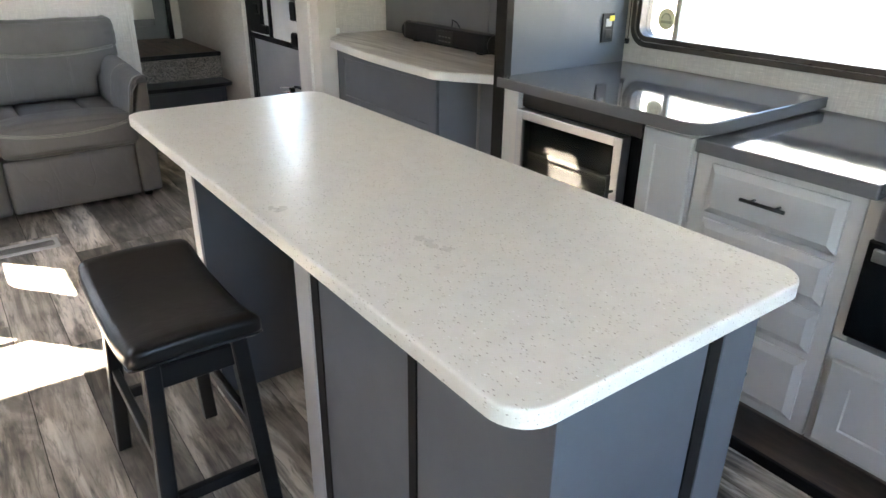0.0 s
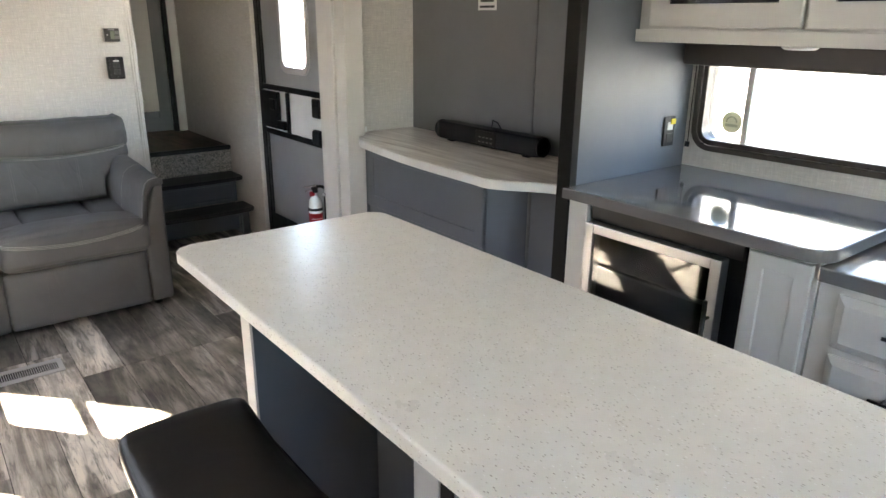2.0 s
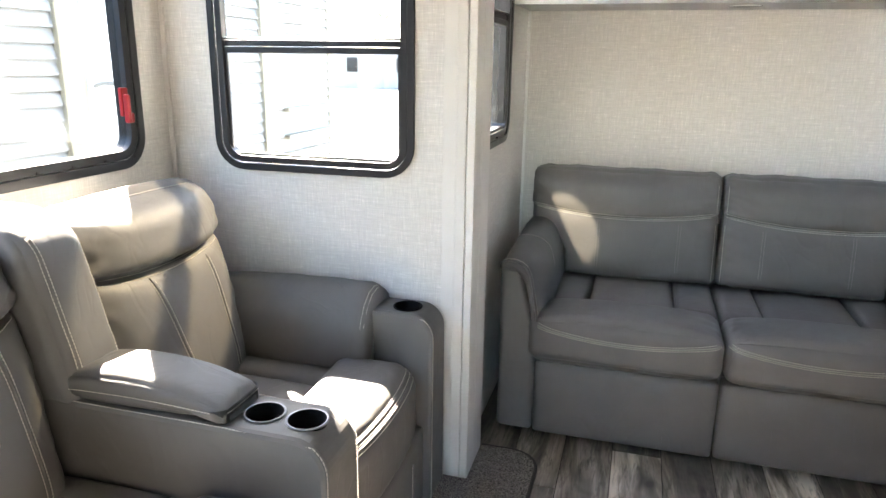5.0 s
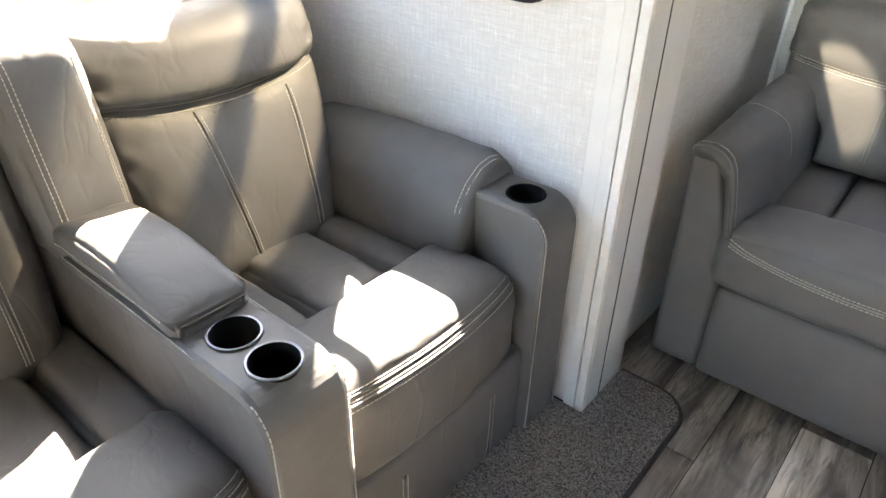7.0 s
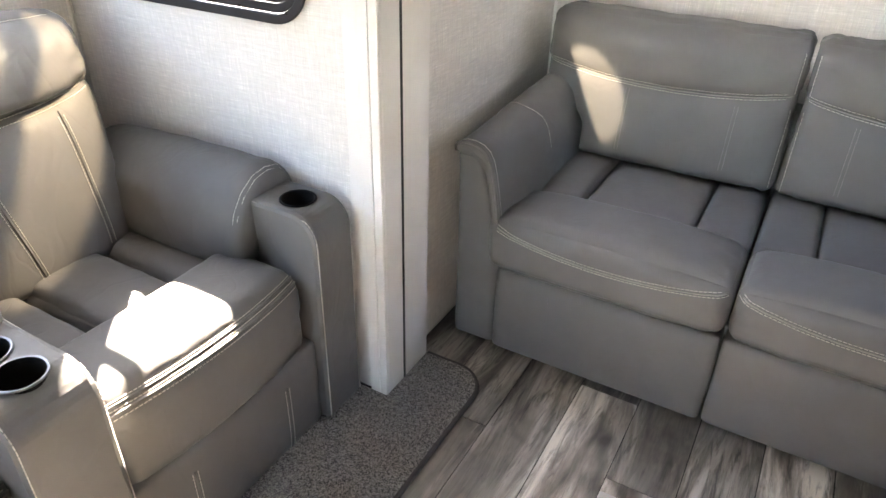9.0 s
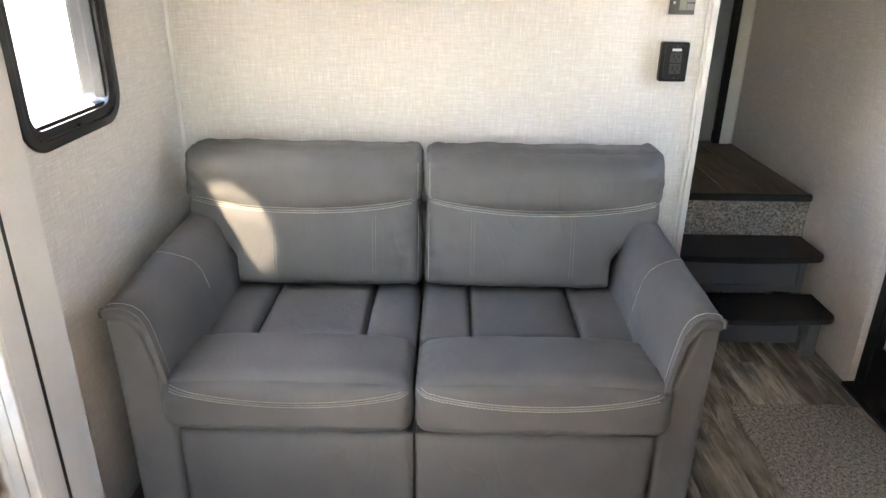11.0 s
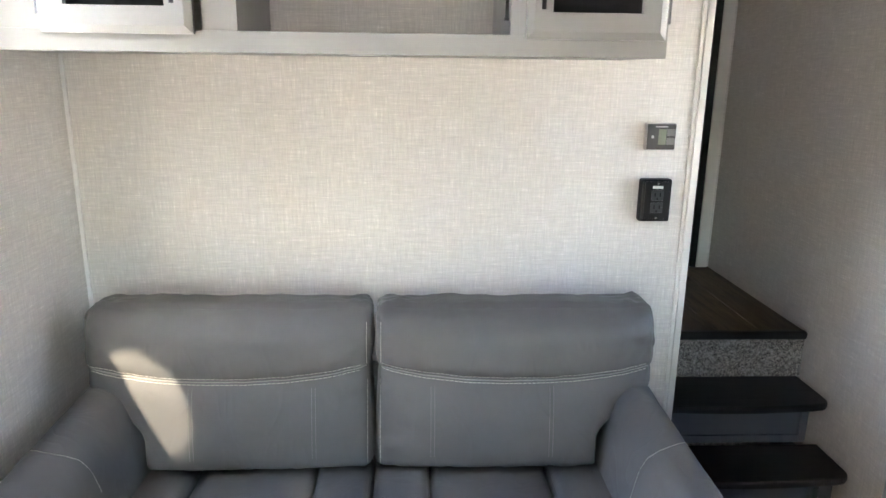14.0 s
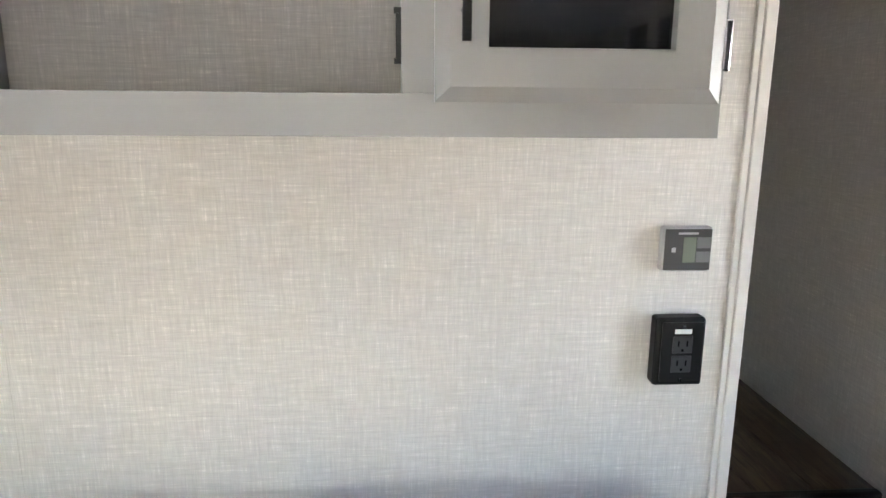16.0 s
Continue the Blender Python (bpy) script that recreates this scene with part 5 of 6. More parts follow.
for y0, y1 in ((CON1, FAR_IN), (NEAR_IN, CON0)):
    cy, hy = (y0 + y1) / 2, (y1 - y0) / 2
    # three seat pads behind the crown
    cuts = [y0 - 0.01, y0 + (y1 - y0) * 0.34, y0 + (y1 - y0) * 0.725, y1 + 0.01]
    for k, (a, b) in enumerate(zip(cuts, cuts[1:])):
        pad = cushion((-1.42, a + 0.0015, 0.33), (-0.972, b - 0.0015, 0.458 if k == 1 else 0.450), 0.034, 0.0, 28, None, (0, 0, 0.020), 0.006)
        part("seat_pad", pad, LEATHER, rec, "", True)

    def crown(p, cy=cy, hy=hy):
        t = (p.y - cy) / hy
        side = max(0.0, (abs(t) - 0.80) / 0.2)
        down = min(1.0, max(0.0, (0.46 - p.z) / 0.10))
        return Vector((p.x - 0.030 * t * t + gathers(p, side * down, 0.012), p.y, p.z + 0.012 * (1 - t * t)))

    front = cushion((-1.005, y0 - 0.010, 0.243), (-0.738, y1 + 0.010, 0.494), 0.060, 0.0, 40, crown, (0.012, 0.0, 0.016), 0.006)
    for off in (0.0, 0.013, 0.027):
        stitches(front, curve_pts(lambda s: (-0.768 + 0.7 * off - 0.03 * (2 * s - 1) ** 2, y0 + (y1 - y0) * s, 0.480 - off), 60), (-0.7, 0, -0.7), rec, r=0.0012)
    for dx, z in ((-0.764, 0.474), (-0.755, 0.460)):
        seam(front, curve_pts(lambda s: (dx - 0.03 * (2 * s - 1) ** 2, y0 + (y1 - y0) * s, z), 60), (-0.7, 0, -0.7), rec, mat=LEATHER, r=0.0032)
    part("seat_front", front, LEATHER, rec, "", True)
    low = cushion((-0.84, y0 + 0.002, Z0 + 0.004), (-0.738, y1 - 0.002, 0.290), 0.016, 0.0, 12, None, (0.008, 0, 0))
    for t in (0.235, 0.26, 0.755, 0.78):
        stitches(low, curve_pts(lambda s: (-0.7, y0 + (y1 - y0) * t, 0.03 + 0.21 * s), 20), (-1, 0, 0), rec, r=0.0010)
    for t in (0.2475, 0.7675):
        seam(low, curve_pts(lambda s: (-0.7, y0 + (y1 - y0) * t, 0.03 + 0.20 * s), 20), (-1, 0, 0), rec, mat=LEATHER, r=0.0030)
    part("footrest", low, LEATHER, rec, "", True)

    # leaning back in two parts, a pillow over a stitched panel
    y0, y1 = (2.966, 3.556) if y0 > 2.9 else (2.335, 2.812)
    cy, hy = (y0 + y1) / 2, (y1 - y0) / 2

    def zline(y, cy=cy, hy=hy):
        return 0.826 + 0.026 * ((y - cy) / hy) ** 2

    def back_low(p, cy=cy, hy=hy):
        t = (p.y - cy) / hy
        z = p.z + (zline(p.y) - 0.826) * max(0.0, (p.z - 0.5) / 0.34)
        front = min(1.0, max(0.0, (p.x + 1.46) / 0.168))
        narrow = 1 - 0.13 * min(1.0, max(0.0, (0.80 - p.z) / 0.34)) ** 1.4
        edge = max(0.0, (abs(t) - 0.72) / 0.28)
        return lean_back(Vector((p.x - 0.024 * abs(t) ** 3 * front + gathers(p, edge * front, 0.007), cy + (p.y - cy) * narrow, z)))

    def back_head(p, cy=cy, hy=hy):
        t = (p.y - cy) / hy
        z = p.z + (zline(p.y) - 0.826) * max(0.0, (1.02 - p.z) / 0.2) + 0.010 * (1 - t * t) * max(0.0, (p.z - 0.9) / 0.12)
        front = min(1.0, max(0.0, (p.x + 1.46) / 0.168))
        edge = max(0.0, (abs(t) - 0.66) / 0.34) * front
        roll = -0.055 * max(0.0, (p.z - 0.93) / 0.09) ** 2 * front
        z -= 0.60 * max(0.0, -1.33 - p.x) * max(0.0, (p.z - 0.84) / 0.18)
        return lean_back(Vector((p.x - 0.026 * abs(t) ** 3 * front + roll + gathers(p, edge, 0.012), p.y, z)))

    lowb = cushion((-1.47, y0 + 0.004, 0.42), (-1.300, y1 - 0.004, 0.836), 0.040, 0.0, 44, back_low, (0.034, 0.006, 0), 0.007)
    head = cushion((-1.46, y0 - 0.004, 0.824), (-1.292, y1 + 0.004, 1.010), 0.036, 0.0, 44, back_head, (0.040, 0.008, 0.010), 0.009)
    for off in (-0.014, -0.004):
        stitches(lowb, curve_pts(lambda s: (-1.2, y0 + 0.012 + (y1 - y0 - 0.024) * s, zline(y0 + (y1 - y0) * s) + off), 60), (-1, 0, 0), rec)
    seam(lowb, curve_pts(lambda s: (-1.2, y0 + 0.010 + (y1 - y0 - 0.02) * s, zline(y0 + (y1 - y0) * s) + 0.003), 60), (-1, 0, 0), rec, r=0.0022)
    for t in (-0.34, 0.50):
        for d in (0, 0.015):
            stitches(lowb, curve_pts(lambda s: (-1.2, cy + hy * (t + (0.16 if t < 0 else -0.02) * (1 - s)) + d, 0.475 + 0.335 * s), 40), (-1, 0, 0), rec)
        seam(lowb, curve_pts(lambda s: (-1.2, cy + hy * (t + (0.16 if t < 0 else -0.02) * (1 - s)) + 0.0075, 0.475 + 0.335 * s), 40), (-1, 0, 0), rec, mat=LEATHER, r=0.003)
    stitches(head, curve_pts(lambda s: (-1.2, y0 + 0.02 + (y1 - y0 - 0.04) * s, 1.002 + 0.010 * (1 - (2 * s - 1) ** 2)), 60), (-1, 0, 0), rec, r=0.0009)
    part("back_panel", lowb, LEATHER, rec, "", True)
    part("head_pillow", head, LEATHER, rec, "", True)
    part("back_shell", cushion((-1.665, y0 + 0.004, 0.2), (-1.57, y1 - 0.004, 0.90), 0.03, 0, 8), LEATHER, rec, "", True)


# narrow upright cushion behind the console
def console_lean(p):
    t = (p.y - (CON0 + CON1) / 2) / ((CON1 - CON0) / 2)
    top = max(0.0, (p.z - 0.96) / 0.09)
    return lean_back(Vector((p.x - 0.05 * top ** 2 * min(1.0, max(0.0, (p.x + 1.44) / 0.185)), p.y, p.z - 0.020 * t * t * top)))


CONBACK = cushion((-1.44, CON0 - 0.002, 0.62), (-1.250, CON1 + 0.006, 1.048), 0.034, 0.0, 30, console_lean, (0.014, 0.008, 0.008), 0.006)
for yy in (CON0 + 0.022, CON1 - 0.014):
    for d in (0.0, 0.009):
        stitches(CONBACK, curve_pts(lambda s: (-1.2, yy + d, 0.67 + 0.34 * s), 40), (-1, 0, 0), rec, r=0.0011)
part("console_back", CONBACK, LEATHER, rec, "narrow upright cushion over the console", True)

RIM = metal("dark_chrome", (0.16, 0.165, 0.175), 0.34)


def cup(x, y, z, chrome):
    ring = lathe([(0.0405, 0.0), (0.0455, 0.001), (0.0455, 0.0035), (0.0435, 0.005), (0.0405, 0.003)], (x, y, z), 32)
    for f in [f for f in ring.faces if len(f.verts) > 4]:
        ring.faces.remove(f)
    part("cup_holder", ring, RIM if chrome else SHADOW_VOID, rec, "chrome-rimmed cup holder" if chrome else "black cup holder", True)
    well = lathe([(0.0405, 0.004), (0.0395, -0.06), (0.001, -0.062)], (x, y, z), 28)
    for f in [f for f in well.faces if len(f.verts) > 4]:
        well.faces.remove(f)
    part("cup_well", well, SHADOW_VOID, rec, "", True)


def drilled(ob, spots):
    """Bores round wells into the top of an arm."""
    tools = []
    for x, y in spots:
        c = new("drill", mesh_of("drill", lathe([(0.0405, -0.065), (0.0405, 0.08)], Vector((x, y, ARM_TOP)) - ORIGIN[rec], 28), SHADOW_VOID))
        c.parent = rec
        mod = ob.modifiers.new("well", "BOOLEAN")
        mod.operation, mod.object, mod.solver = "DIFFERENCE", c, "EXACT"
        tools.append(c)
    bpy.context.view_layer.update()
    flat = bpy.data.meshes.new_from_object(ob.evaluated_get(bpy.context.evaluated_depsgraph_get()))
    ob.modifiers.clear()
    ob.data = flat
    for c in tools:
        bpy.data.objects.remove(c)


def arm_block(y0, y1, nm, spots, lo=-1.56, hi=-0.715):
    """An arm: upright block whose top rolls over into the front."""
    out = rrect(lo, hi, Z0, ARM_TOP, (0.02, 0.075, 0.03, 0.02), 10)
    bm = sheet("y", y0, y1, out, (), 0.012)
    block = part(nm, bm, LEATHER, rec)
    drilled(block, spots)
    for yy in (y0 + 0.004, y1 - 0.004):
        line = [(lo + 0.05 if nm == "console" else -0.955, yy, ARM_TOP - 0.002), (-0.95, yy, ARM_TOP - 0.002), *[(u + 0.0005, yy, v + 0.0005) for u, v in reversed(out[7:18])], (hi + 0.0005, yy, 0.4), (hi + 0.0005, yy, 0.05)]
        dense = []
        for a, b in zip(line, line[1:]):
            k = max(1, int((Vector(b) - Vector(a)).length / 0.0085))
            dense += [Vector(a).lerp(Vector(b), i / k) for i in range(k)]
        thread = bmesh.new()
        for a, b in zip(dense, dense[1:]):
            tube([a, a.lerp(b, 0.74)], 0.0013, 4, bm=thread)
        part("stitching", thread, THREAD, rec)


MID = (CON0 + CON1) / 2
arm_block(FAR_IN + 0.001, FAR_IN + 0.142, "arm", [(-0.815, FAR_IN + 0.066)])
arm_block(CON0, CON1, "console", [(-0.893, MID), (-0.793, MID)])
arm_block(NEAR_IN - 0.142, NEAR_IN - 0.001, "arm", [(-0.775, NEAR_IN - 0.066)], hi=-0.655)
cup(-0.893, MID, ARM_TOP, True)
cup(-0.793, MID, ARM_TOP, True)
cup(-0.815, FAR_IN + 0.066, ARM_TOP, False)
cup(-0.775, NEAR_IN - 0.066, ARM_TOP, False)


def pad_shape(p):
    t = max(0.0, (p.x + 1.36) / 0.40)
    lift = 0.010 * t * t if p.z < 0.668 else 0.0
    return Vector((p.x, p.y, p.z + lift + (0.016 * math.sin(math.pi * min(1.0, t)) - 0.020 * t ** 3 if p.z > 0.668 else 0.0)))


cpad = cushion((-1.345, CON0 + 0.004, 0.647), (-0.945, CON1 - 0.002, 0.702), 0.022, 0.0, 26, pad_shape, (0.004, 0.002, 0.010), 0.003)
for way, yy in (((0, 1, 0), CON0), ((0, -1, 0), CON1)):
    stitches(cpad, curve_pts(lambda s: (-1.33 + 0.365 * s, yy, 0.672 + 0.006 * math.sin(math.pi * s) - 0.002 * s), 50), way, rec)
stitches(cpad, curve_pts(lambda s: (-0.9, CON0 + 0.02 + (CON1 - CON0 - 0.036) * s, 0.668), 24), (-1, 0, 0), rec)
part("console_lid", cpad, LEATHER, rec, "padded console lid", True)
# bolsters draped over the outer arms: (outwards from the inner face, height)
DRAPE = [(0.172, 0.560), (0.176, 0.620), (0.160, 0.664), (0.128, 0.690), (0.085, 0.698), (0.040, 0.690), (-0.004, 0.664), (-0.036, 0.625), (-0.056, 0.580), (-0.066, 0.530), (-0.066, 0.480),
         (-0.052, 0.460), (-0.020, 0.470), (0.030, 0.560), (0.100, 0.590)]
for base, s in ((FAR_IN, 1), (NEAR_IN, -1)):
    rings = []
    for k in range(26):
        t = k / 25
        x = -0.905 - 0.60 * t
        grow = 1.0 - 0.16 * max(0.0, 1 - k / 1.5) - 0.05 * max(0.0, (k - 22) / 3)
        ring = []
        for d, z in DRAPE:
            dd, zz = 0.06 + (d - 0.06) * grow, 0.60 + (z - 0.60) * grow
            w = 0.004 * noise.noise(Vector((d * 16, x * 9, z * 16))) + 0.003 * math.sin(x * 70) * max(0.0, 1 - k / 6) * (1 if z < 0.6 else 0.3)
            sag = 0.022 * math.sin(math.pi * min(1.0, t * 1.1)) if z > 0.6 else 0.0
            ring.append((x + 0.035 * (0.60 - z) * max(0.0, 1 - k / 8), base + s * min(dd + w, 0.176), zz + w + sag * 0.4 - 0.012 * t))
        rings.append(ring)
    pd = loft(rings)
    bmesh.ops.subdivide_edges(pd, edges=[e for e in pd.edges], cuts=1, smooth=1.0, use_grid_fill=True)
    for dx in (0.014, 0.024):
        stitches(pd, [(-0.905 - dx + 0.035 * (0.60 - z) * 0.9, base + s * d, 0.8) for d, z in DRAPE[2:9]], (0, 0, -1), rec)
    part("arm_pad", pd, LEATHER, rec, "padded arm bolster", True)

# ---- cabinet over the sofa ----
CF = 4.50
oc = thing("wall_cabinet", (0.1, 4.69, 1.59), "taupe wall cabinet with glass doors and an open middle shelf", "cabinet")
CXL, CXR = -0.685, 0.848
part("bottom", box(CXL, CXR, CF + 0.02, 4.876, 1.594, 1.612, 0.001), TAUPE_CAB, oc)
part("face_rail", box(CXL, CXR, CF, CF + 0.02, 1.592, 1.639, 0.001), TAUPE_CAB, oc)
part("top", box(CXL, CXR, CF, 4.876, 2.20, 2.298), TAUPE_CAB, oc)
part("end_panel", box(CXR - 0.018, CXR, CF + 0.02, 4.876, 1.612, 2.20, 0.001), TAUPE_CAB, oc)
part("end_panel", box(CXL, CXL + 0.018, CF + 0.02, 4.876, 1.612, 2.20, 0.001), TAUPE_CAB, oc)
part("partition", box(0.492, 0.510, CF + 0.02, 4.872, 1.612, 2.20), TAUPE_CAB, oc)
part("partition", box(-0.132, -0.114, CF + 0.02, 4.872, 1.612, 2.20), TAUPE_CAB, oc)
part("face_stile", box(0.490, 0.535, CF, CF + 0.02, 1.639, 2.20, 0.001), TAUPE_CAB, oc)
part("face_stile", box(-0.19, -0.112, CF, CF + 0.02, 1.639, 2.20, 0.001), TAUPE_CAB, oc)
part("face_stile", box(0.826, CXR, CF, CF + 0.02, 1.639, 2.20, 0.001), TAUPE_CAB, oc)
part("face_stile", box(CXL, -0.53, CF, CF + 0.02, 1.639, 2.20, 0.001), TAUPE_CAB, oc)
for x0, x1, hx in ((0.525, 0.838, 0.555), (-0.528, -0.204, -0.235)):
    d = part("door", shaker("y", CF - 0.001, x0, x1, 1.630, 2.19, 0.022, 0.056, 0.006, 0.016, glass=1), TAUPE_CAB, oc)
    part("glass", box(x0 + 0.05, x1 - 0.05, CF - 0.012, CF - 0.008, 1.68, 2.14), OVEN_GLASS, d, "dark glass pane")
    bar_handle(d, (hx, CF - 0.023, 1.69), (hx, CF - 0.023, 1.84), (0, -0.028, 0), 0.005)
    hz = x1 + 0.004 if x0 > 0 else x0 - 0.004
    for z in (1.665, 2.10):
        part("hinge", merge(box(hz - 0.004, hz + 0.005, CF - 0.016, CF - 0.002, z, z + 0.055, 0.002)), CHROME, d)
latch_in = part("catch", box(0.484, 0.492, CF + 0.045, CF + 0.055, 1.675, 1.73, 0.002), BLACK_SATIN, oc)
part("catch_tip", merge(box(0.482, 0.492, CF + 0.043, CF + 0.057, 1.672, 1.678), box(0.482, 0.492, CF + 0.043, CF + 0.057, 1.727, 1.733)), BLACK_SATIN, oc)
part("puck_light", lathe([(0.06, 1.594), (0.06, 1.5925), (0.045, 1.5915)], (0.17, 4.68, 0), 28), WHITE_GLOSS, oc, "round white puck light", True)

# ---- wall controls ----
th = thing("thermostat", (0.985, 4.879, 1.345), "silver-grey digital thermostat on the wall", "thermostat")
part("case", box(0.940, 1.028, 4.856, 4.8785, 1.345, 1.423, 0.005), SILVER, th)
part("face", box(0.943, 1.025, 4.853, 4.857, 1.348, 1.420, 0.0015), paint("grey_case", (0.07, 0.067, 0.064), 0.4, 0.06, 0.3), th, "dark grey face")
part("screen", box(0.975, 0.997, 4.8515, 4.8532, 1.362, 1.406), LCD, th, "grey-green display")
part("key", box(0.999, 1.023, 4.8512, 4.8531, 1.387, 1.406, 0.0006), paint("key_grey", (0.16, 0.155, 0.15), 0.4), th)
part("key", box(0.999, 1.023, 4.8512, 4.8531, 1.362, 1.381, 0.0006), paint("key_grey_2", (0.16, 0.155, 0.15), 0.4), th)
part("print_line", box(0.965, 1.000, 4.8520, 4.8531, 1.411, 1.4145), SILVER, th)
part("print_line", box(0.955, 0.962, 4.8520, 4.8531, 1.380, 1.388), SILVER, th)
ou = thing("wall_outlet", (0.985, 4.879, 1.137), "black double outlet on a raised box", "outlet")
part("box", box(0.937, 1.027, 4.846, 4.8785, 1.137, 1.263, 0.006), BLACK, ou)
part("insert", sheet("y", 4.843, 4.847, rrect(0.947, 1.021, 1.146, 1.256, 0.004, 3), (), 0.001), BLACK_SATIN, ou, "glossy black insert")
for z in (1.164, 1.200):
    s = part("socket", box(0.966, 1.002, 4.8405, 4.8432, z, z + 0.031, 0.002), paint("socket_grey", (0.035, 0.035, 0.037), 0.35), ou, "dark grey socket")
    part("slot", merge(box(0.975, 0.9775, 4.8398, 4.841, z + 0.013, z + 0.023), box(0.9905, 0.993, 4.8398, 4.841, z + 0.013, z + 0.023), box(0.982, 0.986, 4.8398, 4.841, z + 0.004, z + 0.008)), SHADOW_VOID, s)
part("label", box(0.969, 0.999, 4.8412, 4.8432, 1.236, 1.244), PAPER, ou, "small white label")
for z in (1.150, 1.250):
    part("screw", lathe([(0.003, -0.002), (0.003, 0.001)], (0.984, 4.842, z), 8, "y"), CHROME, ou)

# ---- outdoors ----
def ground_mat():
    k = Mat("pale_gravel", 0.9, 0, 0.2)
    a = k.noise(k.place(), 0.6, 5)
    b = k.noise(k.place(), 30, 4)
    k.color(k.mix(k.ramp(a, [(0.3, 0.0), (0.7, 1.0)]), k.ramp(b, [(0.3, (0.36, 0.34, 0.31)), (0.7, (0.50, 0.48, 0.45))]), (0.46, 0.44, 0.41)))
    return k.m


structure("ground", sheet("z", -1.0, -0.95, [(-600, -600), (600, -600), (600, 600), (-600, 600)]), ground_mat(), "pale sunlit gravel lot", "ground")
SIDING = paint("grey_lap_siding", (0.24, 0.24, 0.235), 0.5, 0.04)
CREAM = paint("cream_trim", (0.22, 0.195, 0.14), 0.5)


def trailer(at_x, y0, y1, wide, z0, z1, side, label, lapped=True):
    """A parked travel trailer with lapped siding on the side that faces the windows."""
    ob = thing("travel_trailer", (at_x - side * wide / 2, (y0 + y1) / 2, -0.95), label, "trailer", "parked trailers")
    a, b = sorted((at_x - side * 0.02, at_x - side * wide))
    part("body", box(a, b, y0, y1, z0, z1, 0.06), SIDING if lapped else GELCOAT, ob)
    n = int((z1 - z0 - 0.1) / 0.11) if lapped else 0
    for i in range(n):
        z = z0 + 0.05 + 0.11 * i
        lap = [(at_x - side * 0.019, z), (at_x + side * 0.030, z), (at_x + side * 0.032, z + 0.012), (at_x - side * 0.004, z + 0.108), (at_x - side * 0.019, z + 0.108)]
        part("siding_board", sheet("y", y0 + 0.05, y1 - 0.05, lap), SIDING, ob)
    c, d = sorted((at_x - side * 0.01, at_x + side * 0.03))
    for y in (y0, y1 - 0.09, y0 + (y1 - y0) * 0.55):
        part("corner_trim", box(c, d, y, y + 0.09, z0, z1, 0.01), CREAM, ob)
    for y in (y0 + 1.2, y1 - 1.6):
        w = part("wheel", lathe([(0.16, -0.1), (0.34, -0.1), (0.36, 0.0), (0.34, 0.1), (0.16, 0.1)], (at_x - side * 0.3, y, -0.60), 24, "x"), BLACK, ob)
    return ob


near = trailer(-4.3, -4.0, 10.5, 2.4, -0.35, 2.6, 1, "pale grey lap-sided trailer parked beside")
part("corner_trim", box(-4.29, -4.24, 5.88, 6.10, -0.35, 2.6, 0.01), CREAM, near, "beige corner trim")
part("corner_trim", box(-4.29, -4.24, 8.68, 8.95, -0.35, 2.6, 0.01), CREAM, near, "beige corner trim")
part("grab_handle", tube([(-4.27, 6.16, 1.14), (-4.16, 6.18, 1.18), (-4.15, 6.42, 1.16), (-4.15, 6.66, 0.95), (-4.16, 6.78, 0.72), (-4.27, 6.78, 0.66)], 0.018, 8), GREY_PANEL, near, "grey grab handle", True)
part("porch_light", box(-4.29, -4.20, 6.30, 6.42, 0.68, 0.86, 0.02), SILVER, near)
part("door", box(-4.29, -4.235, 6.12, 7.2, -0.2, 1.9, 0.02), WHITE_GLOSS, near, "white trailer door")
for z in (0.77, 0.45, 0.24):
    part("trim_strip", box(-4.29, -4.20, 9.15, 10.4, z, z + 0.05, 0.015), CREAM, near, "tan trim strip")
trailer(7.5, -6.0, 9.0, 2.4, -0.35, 2.7, -1, "smooth white trailer across the lane", False)


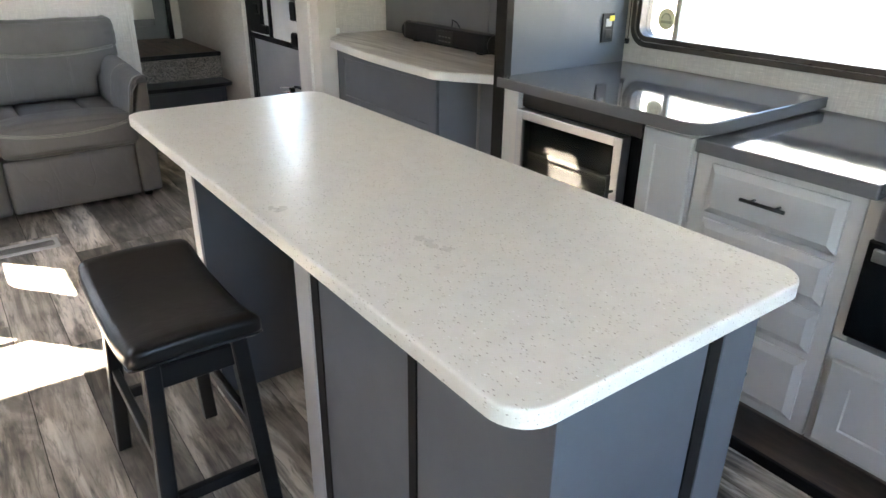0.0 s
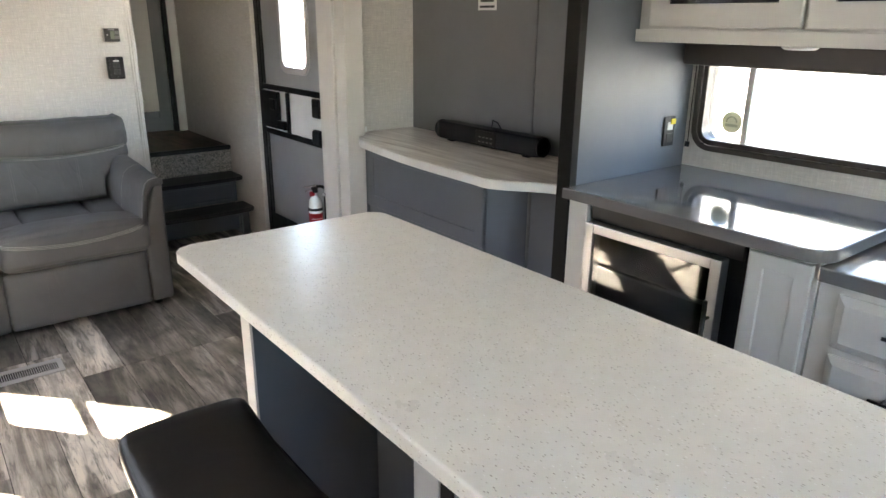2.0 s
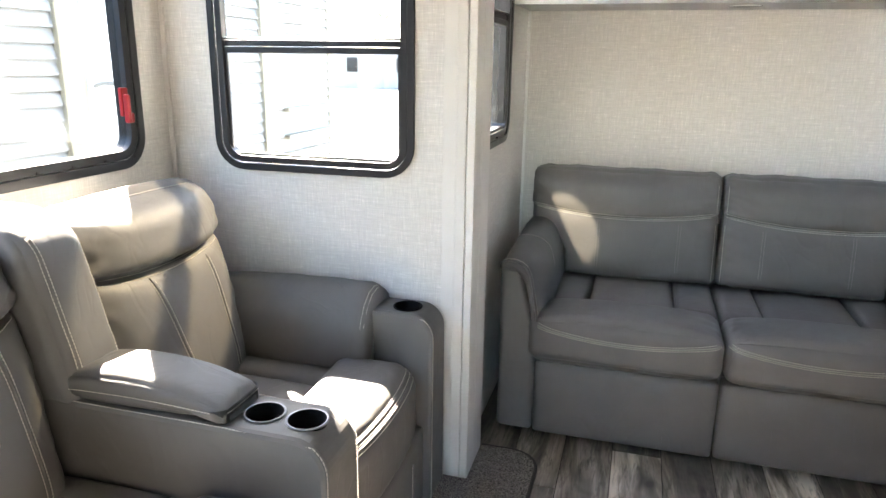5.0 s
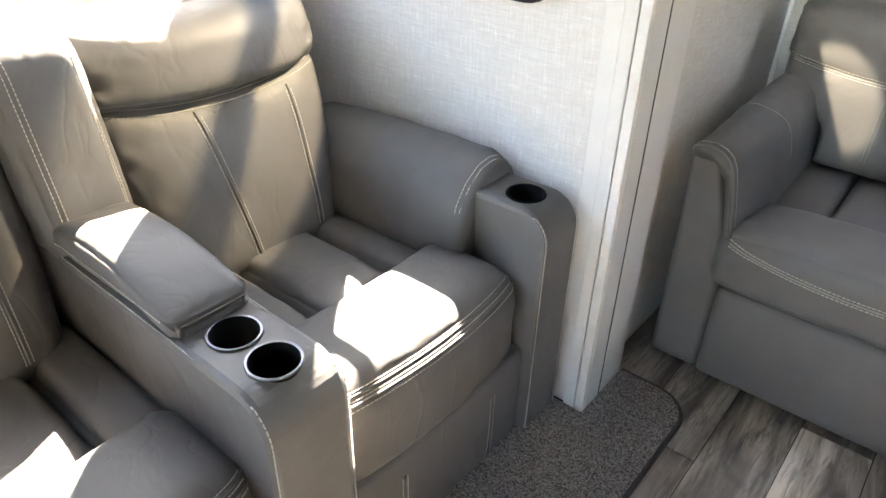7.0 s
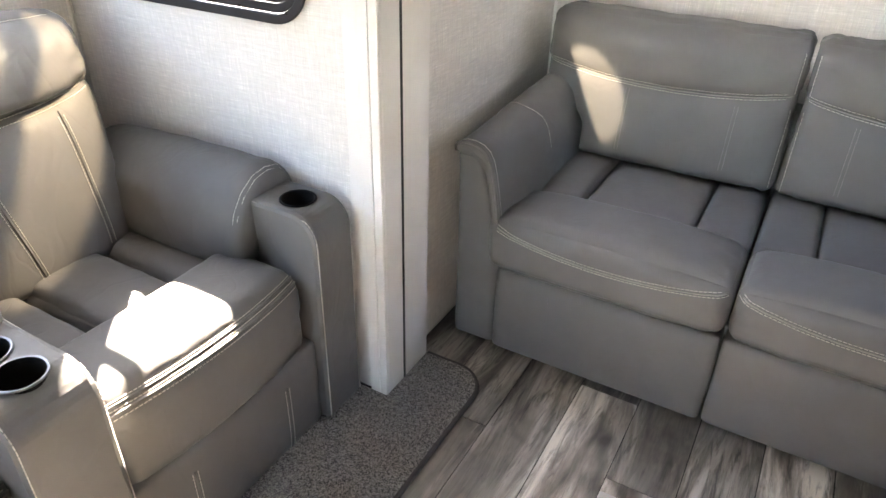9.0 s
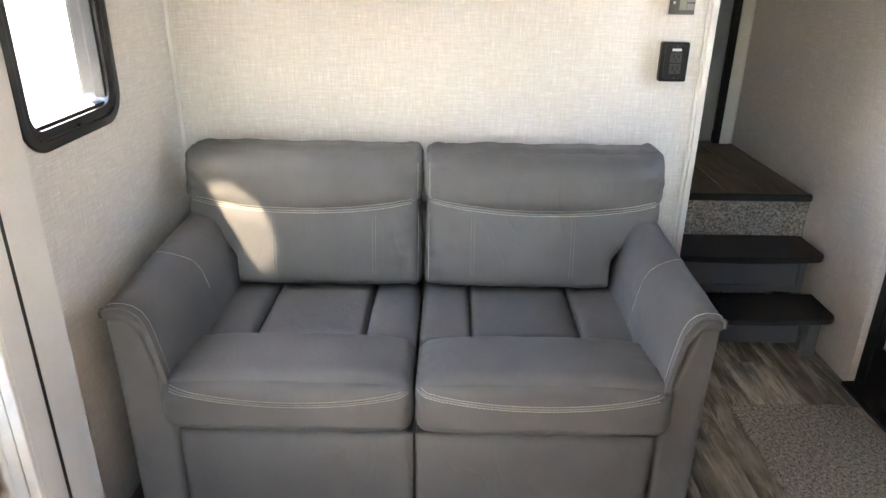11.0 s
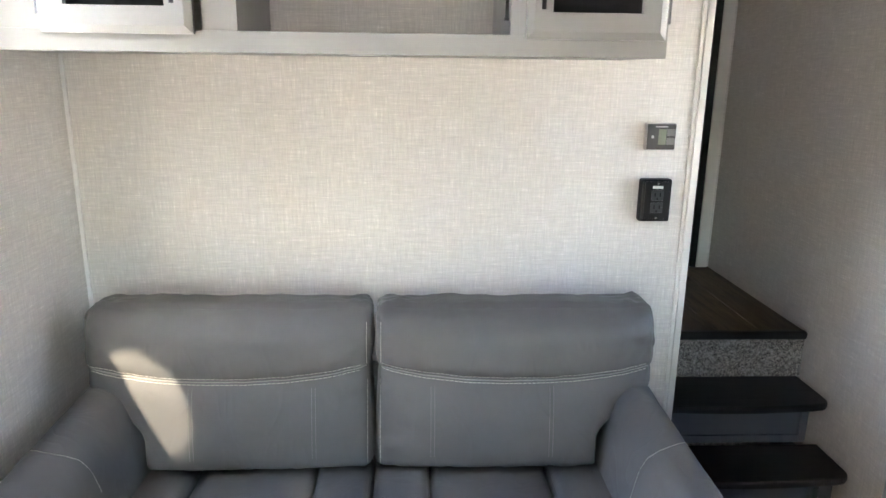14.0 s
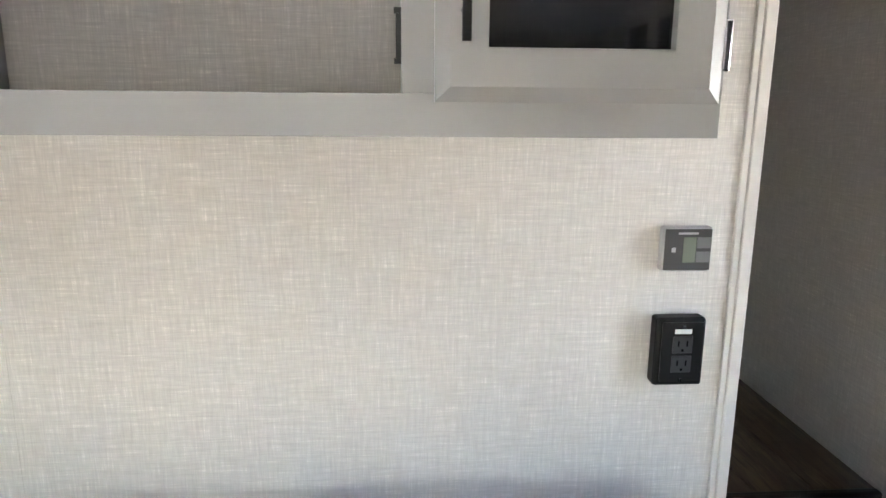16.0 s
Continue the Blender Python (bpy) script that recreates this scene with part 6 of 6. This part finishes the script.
def house(x, y, w, h, roof, tint):
    ob = thing("house", (x, y, -0.95), "small gabled house far off", "house", "distant houses")
    part("wall", box(x - w / 2, x + w / 2, y - w / 2, y + w / 2, -0.95, h), tint, ob)
    bm = bmesh.new()
    e = w / 2 + 0.4
    p = [bm.verts.new(q) for q in ((x - e, y - e, h), (x + e, y - e, h), (x + e, y + e, h), (x - e, y + e, h), (x - e, y, h + roof), (x + e, y, h + roof))]
    for f in ((0, 1, 5, 4), (3, 4, 5, 2), (0, 4, 3), (1, 2, 5), (0, 3, 2, 1)):
        bm.faces.new([p[i] for i in f])
    part("roof", bm, CREAM, ob)
    for k in (-0.25, 0.25):
        part("window", box(x + w * k - 0.5, x + w * k + 0.5, y - w / 2 - 0.04, y - w / 2, 0.4, 1.6), BLACK, ob)


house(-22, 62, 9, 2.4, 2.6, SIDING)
house(-36, 70, 8, 2.2, 2.2, CREAM)
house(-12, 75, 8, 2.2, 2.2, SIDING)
house(-48, 55, 9, 2.4, 2.4, CREAM)


def tree(x, y, h, seed):
    r = random.Random(seed)
    ob = thing("tree", (x, y, -0.95), "bare-looking green tree far off", "tree", "distant trees")
    part("trunk", lathe([(0.28, -0.95), (0.2, h * 0.3), (0.08, h * 0.7)], (x, y, 0), 8), TOE_WOOD, ob)
    bm = bmesh.new()
    for i in range(420):
        a, q = r.uniform(0, 2 * math.pi), r.random() ** 0.5
        z = r.uniform(0.3, 1.0)
        rad = h * 0.38 * q * math.sin(math.pi * (z - 0.2) * 0.95)
        c = Vector((x + rad * math.cos(a), y + rad * math.sin(a), z * h))
        s = r.uniform(0.2, 0.45)
        t = [Vector((r.gauss(0, 1), r.gauss(0, 1), r.gauss(0, 1))).normalized() * s for _ in range(3)]
        bm.faces.new([bm.verts.new(c + q_) for q_ in t])
    part("crown", bm, paint("leaf_green", (0.07, 0.09, 0.04), 0.7), ob)


for i, (x, y, h) in enumerate(((-30, 78, 6.5), (-17, 84, 7.5), (-42, 80, 6), (-6, 90, 7))):
    tree(x, y, h, i)

# ---- floor boards, last ----
lay(-0.69, 1.90, -1.65, 5.34)
lay(1.90, 2.55, 3.67, 3.90)
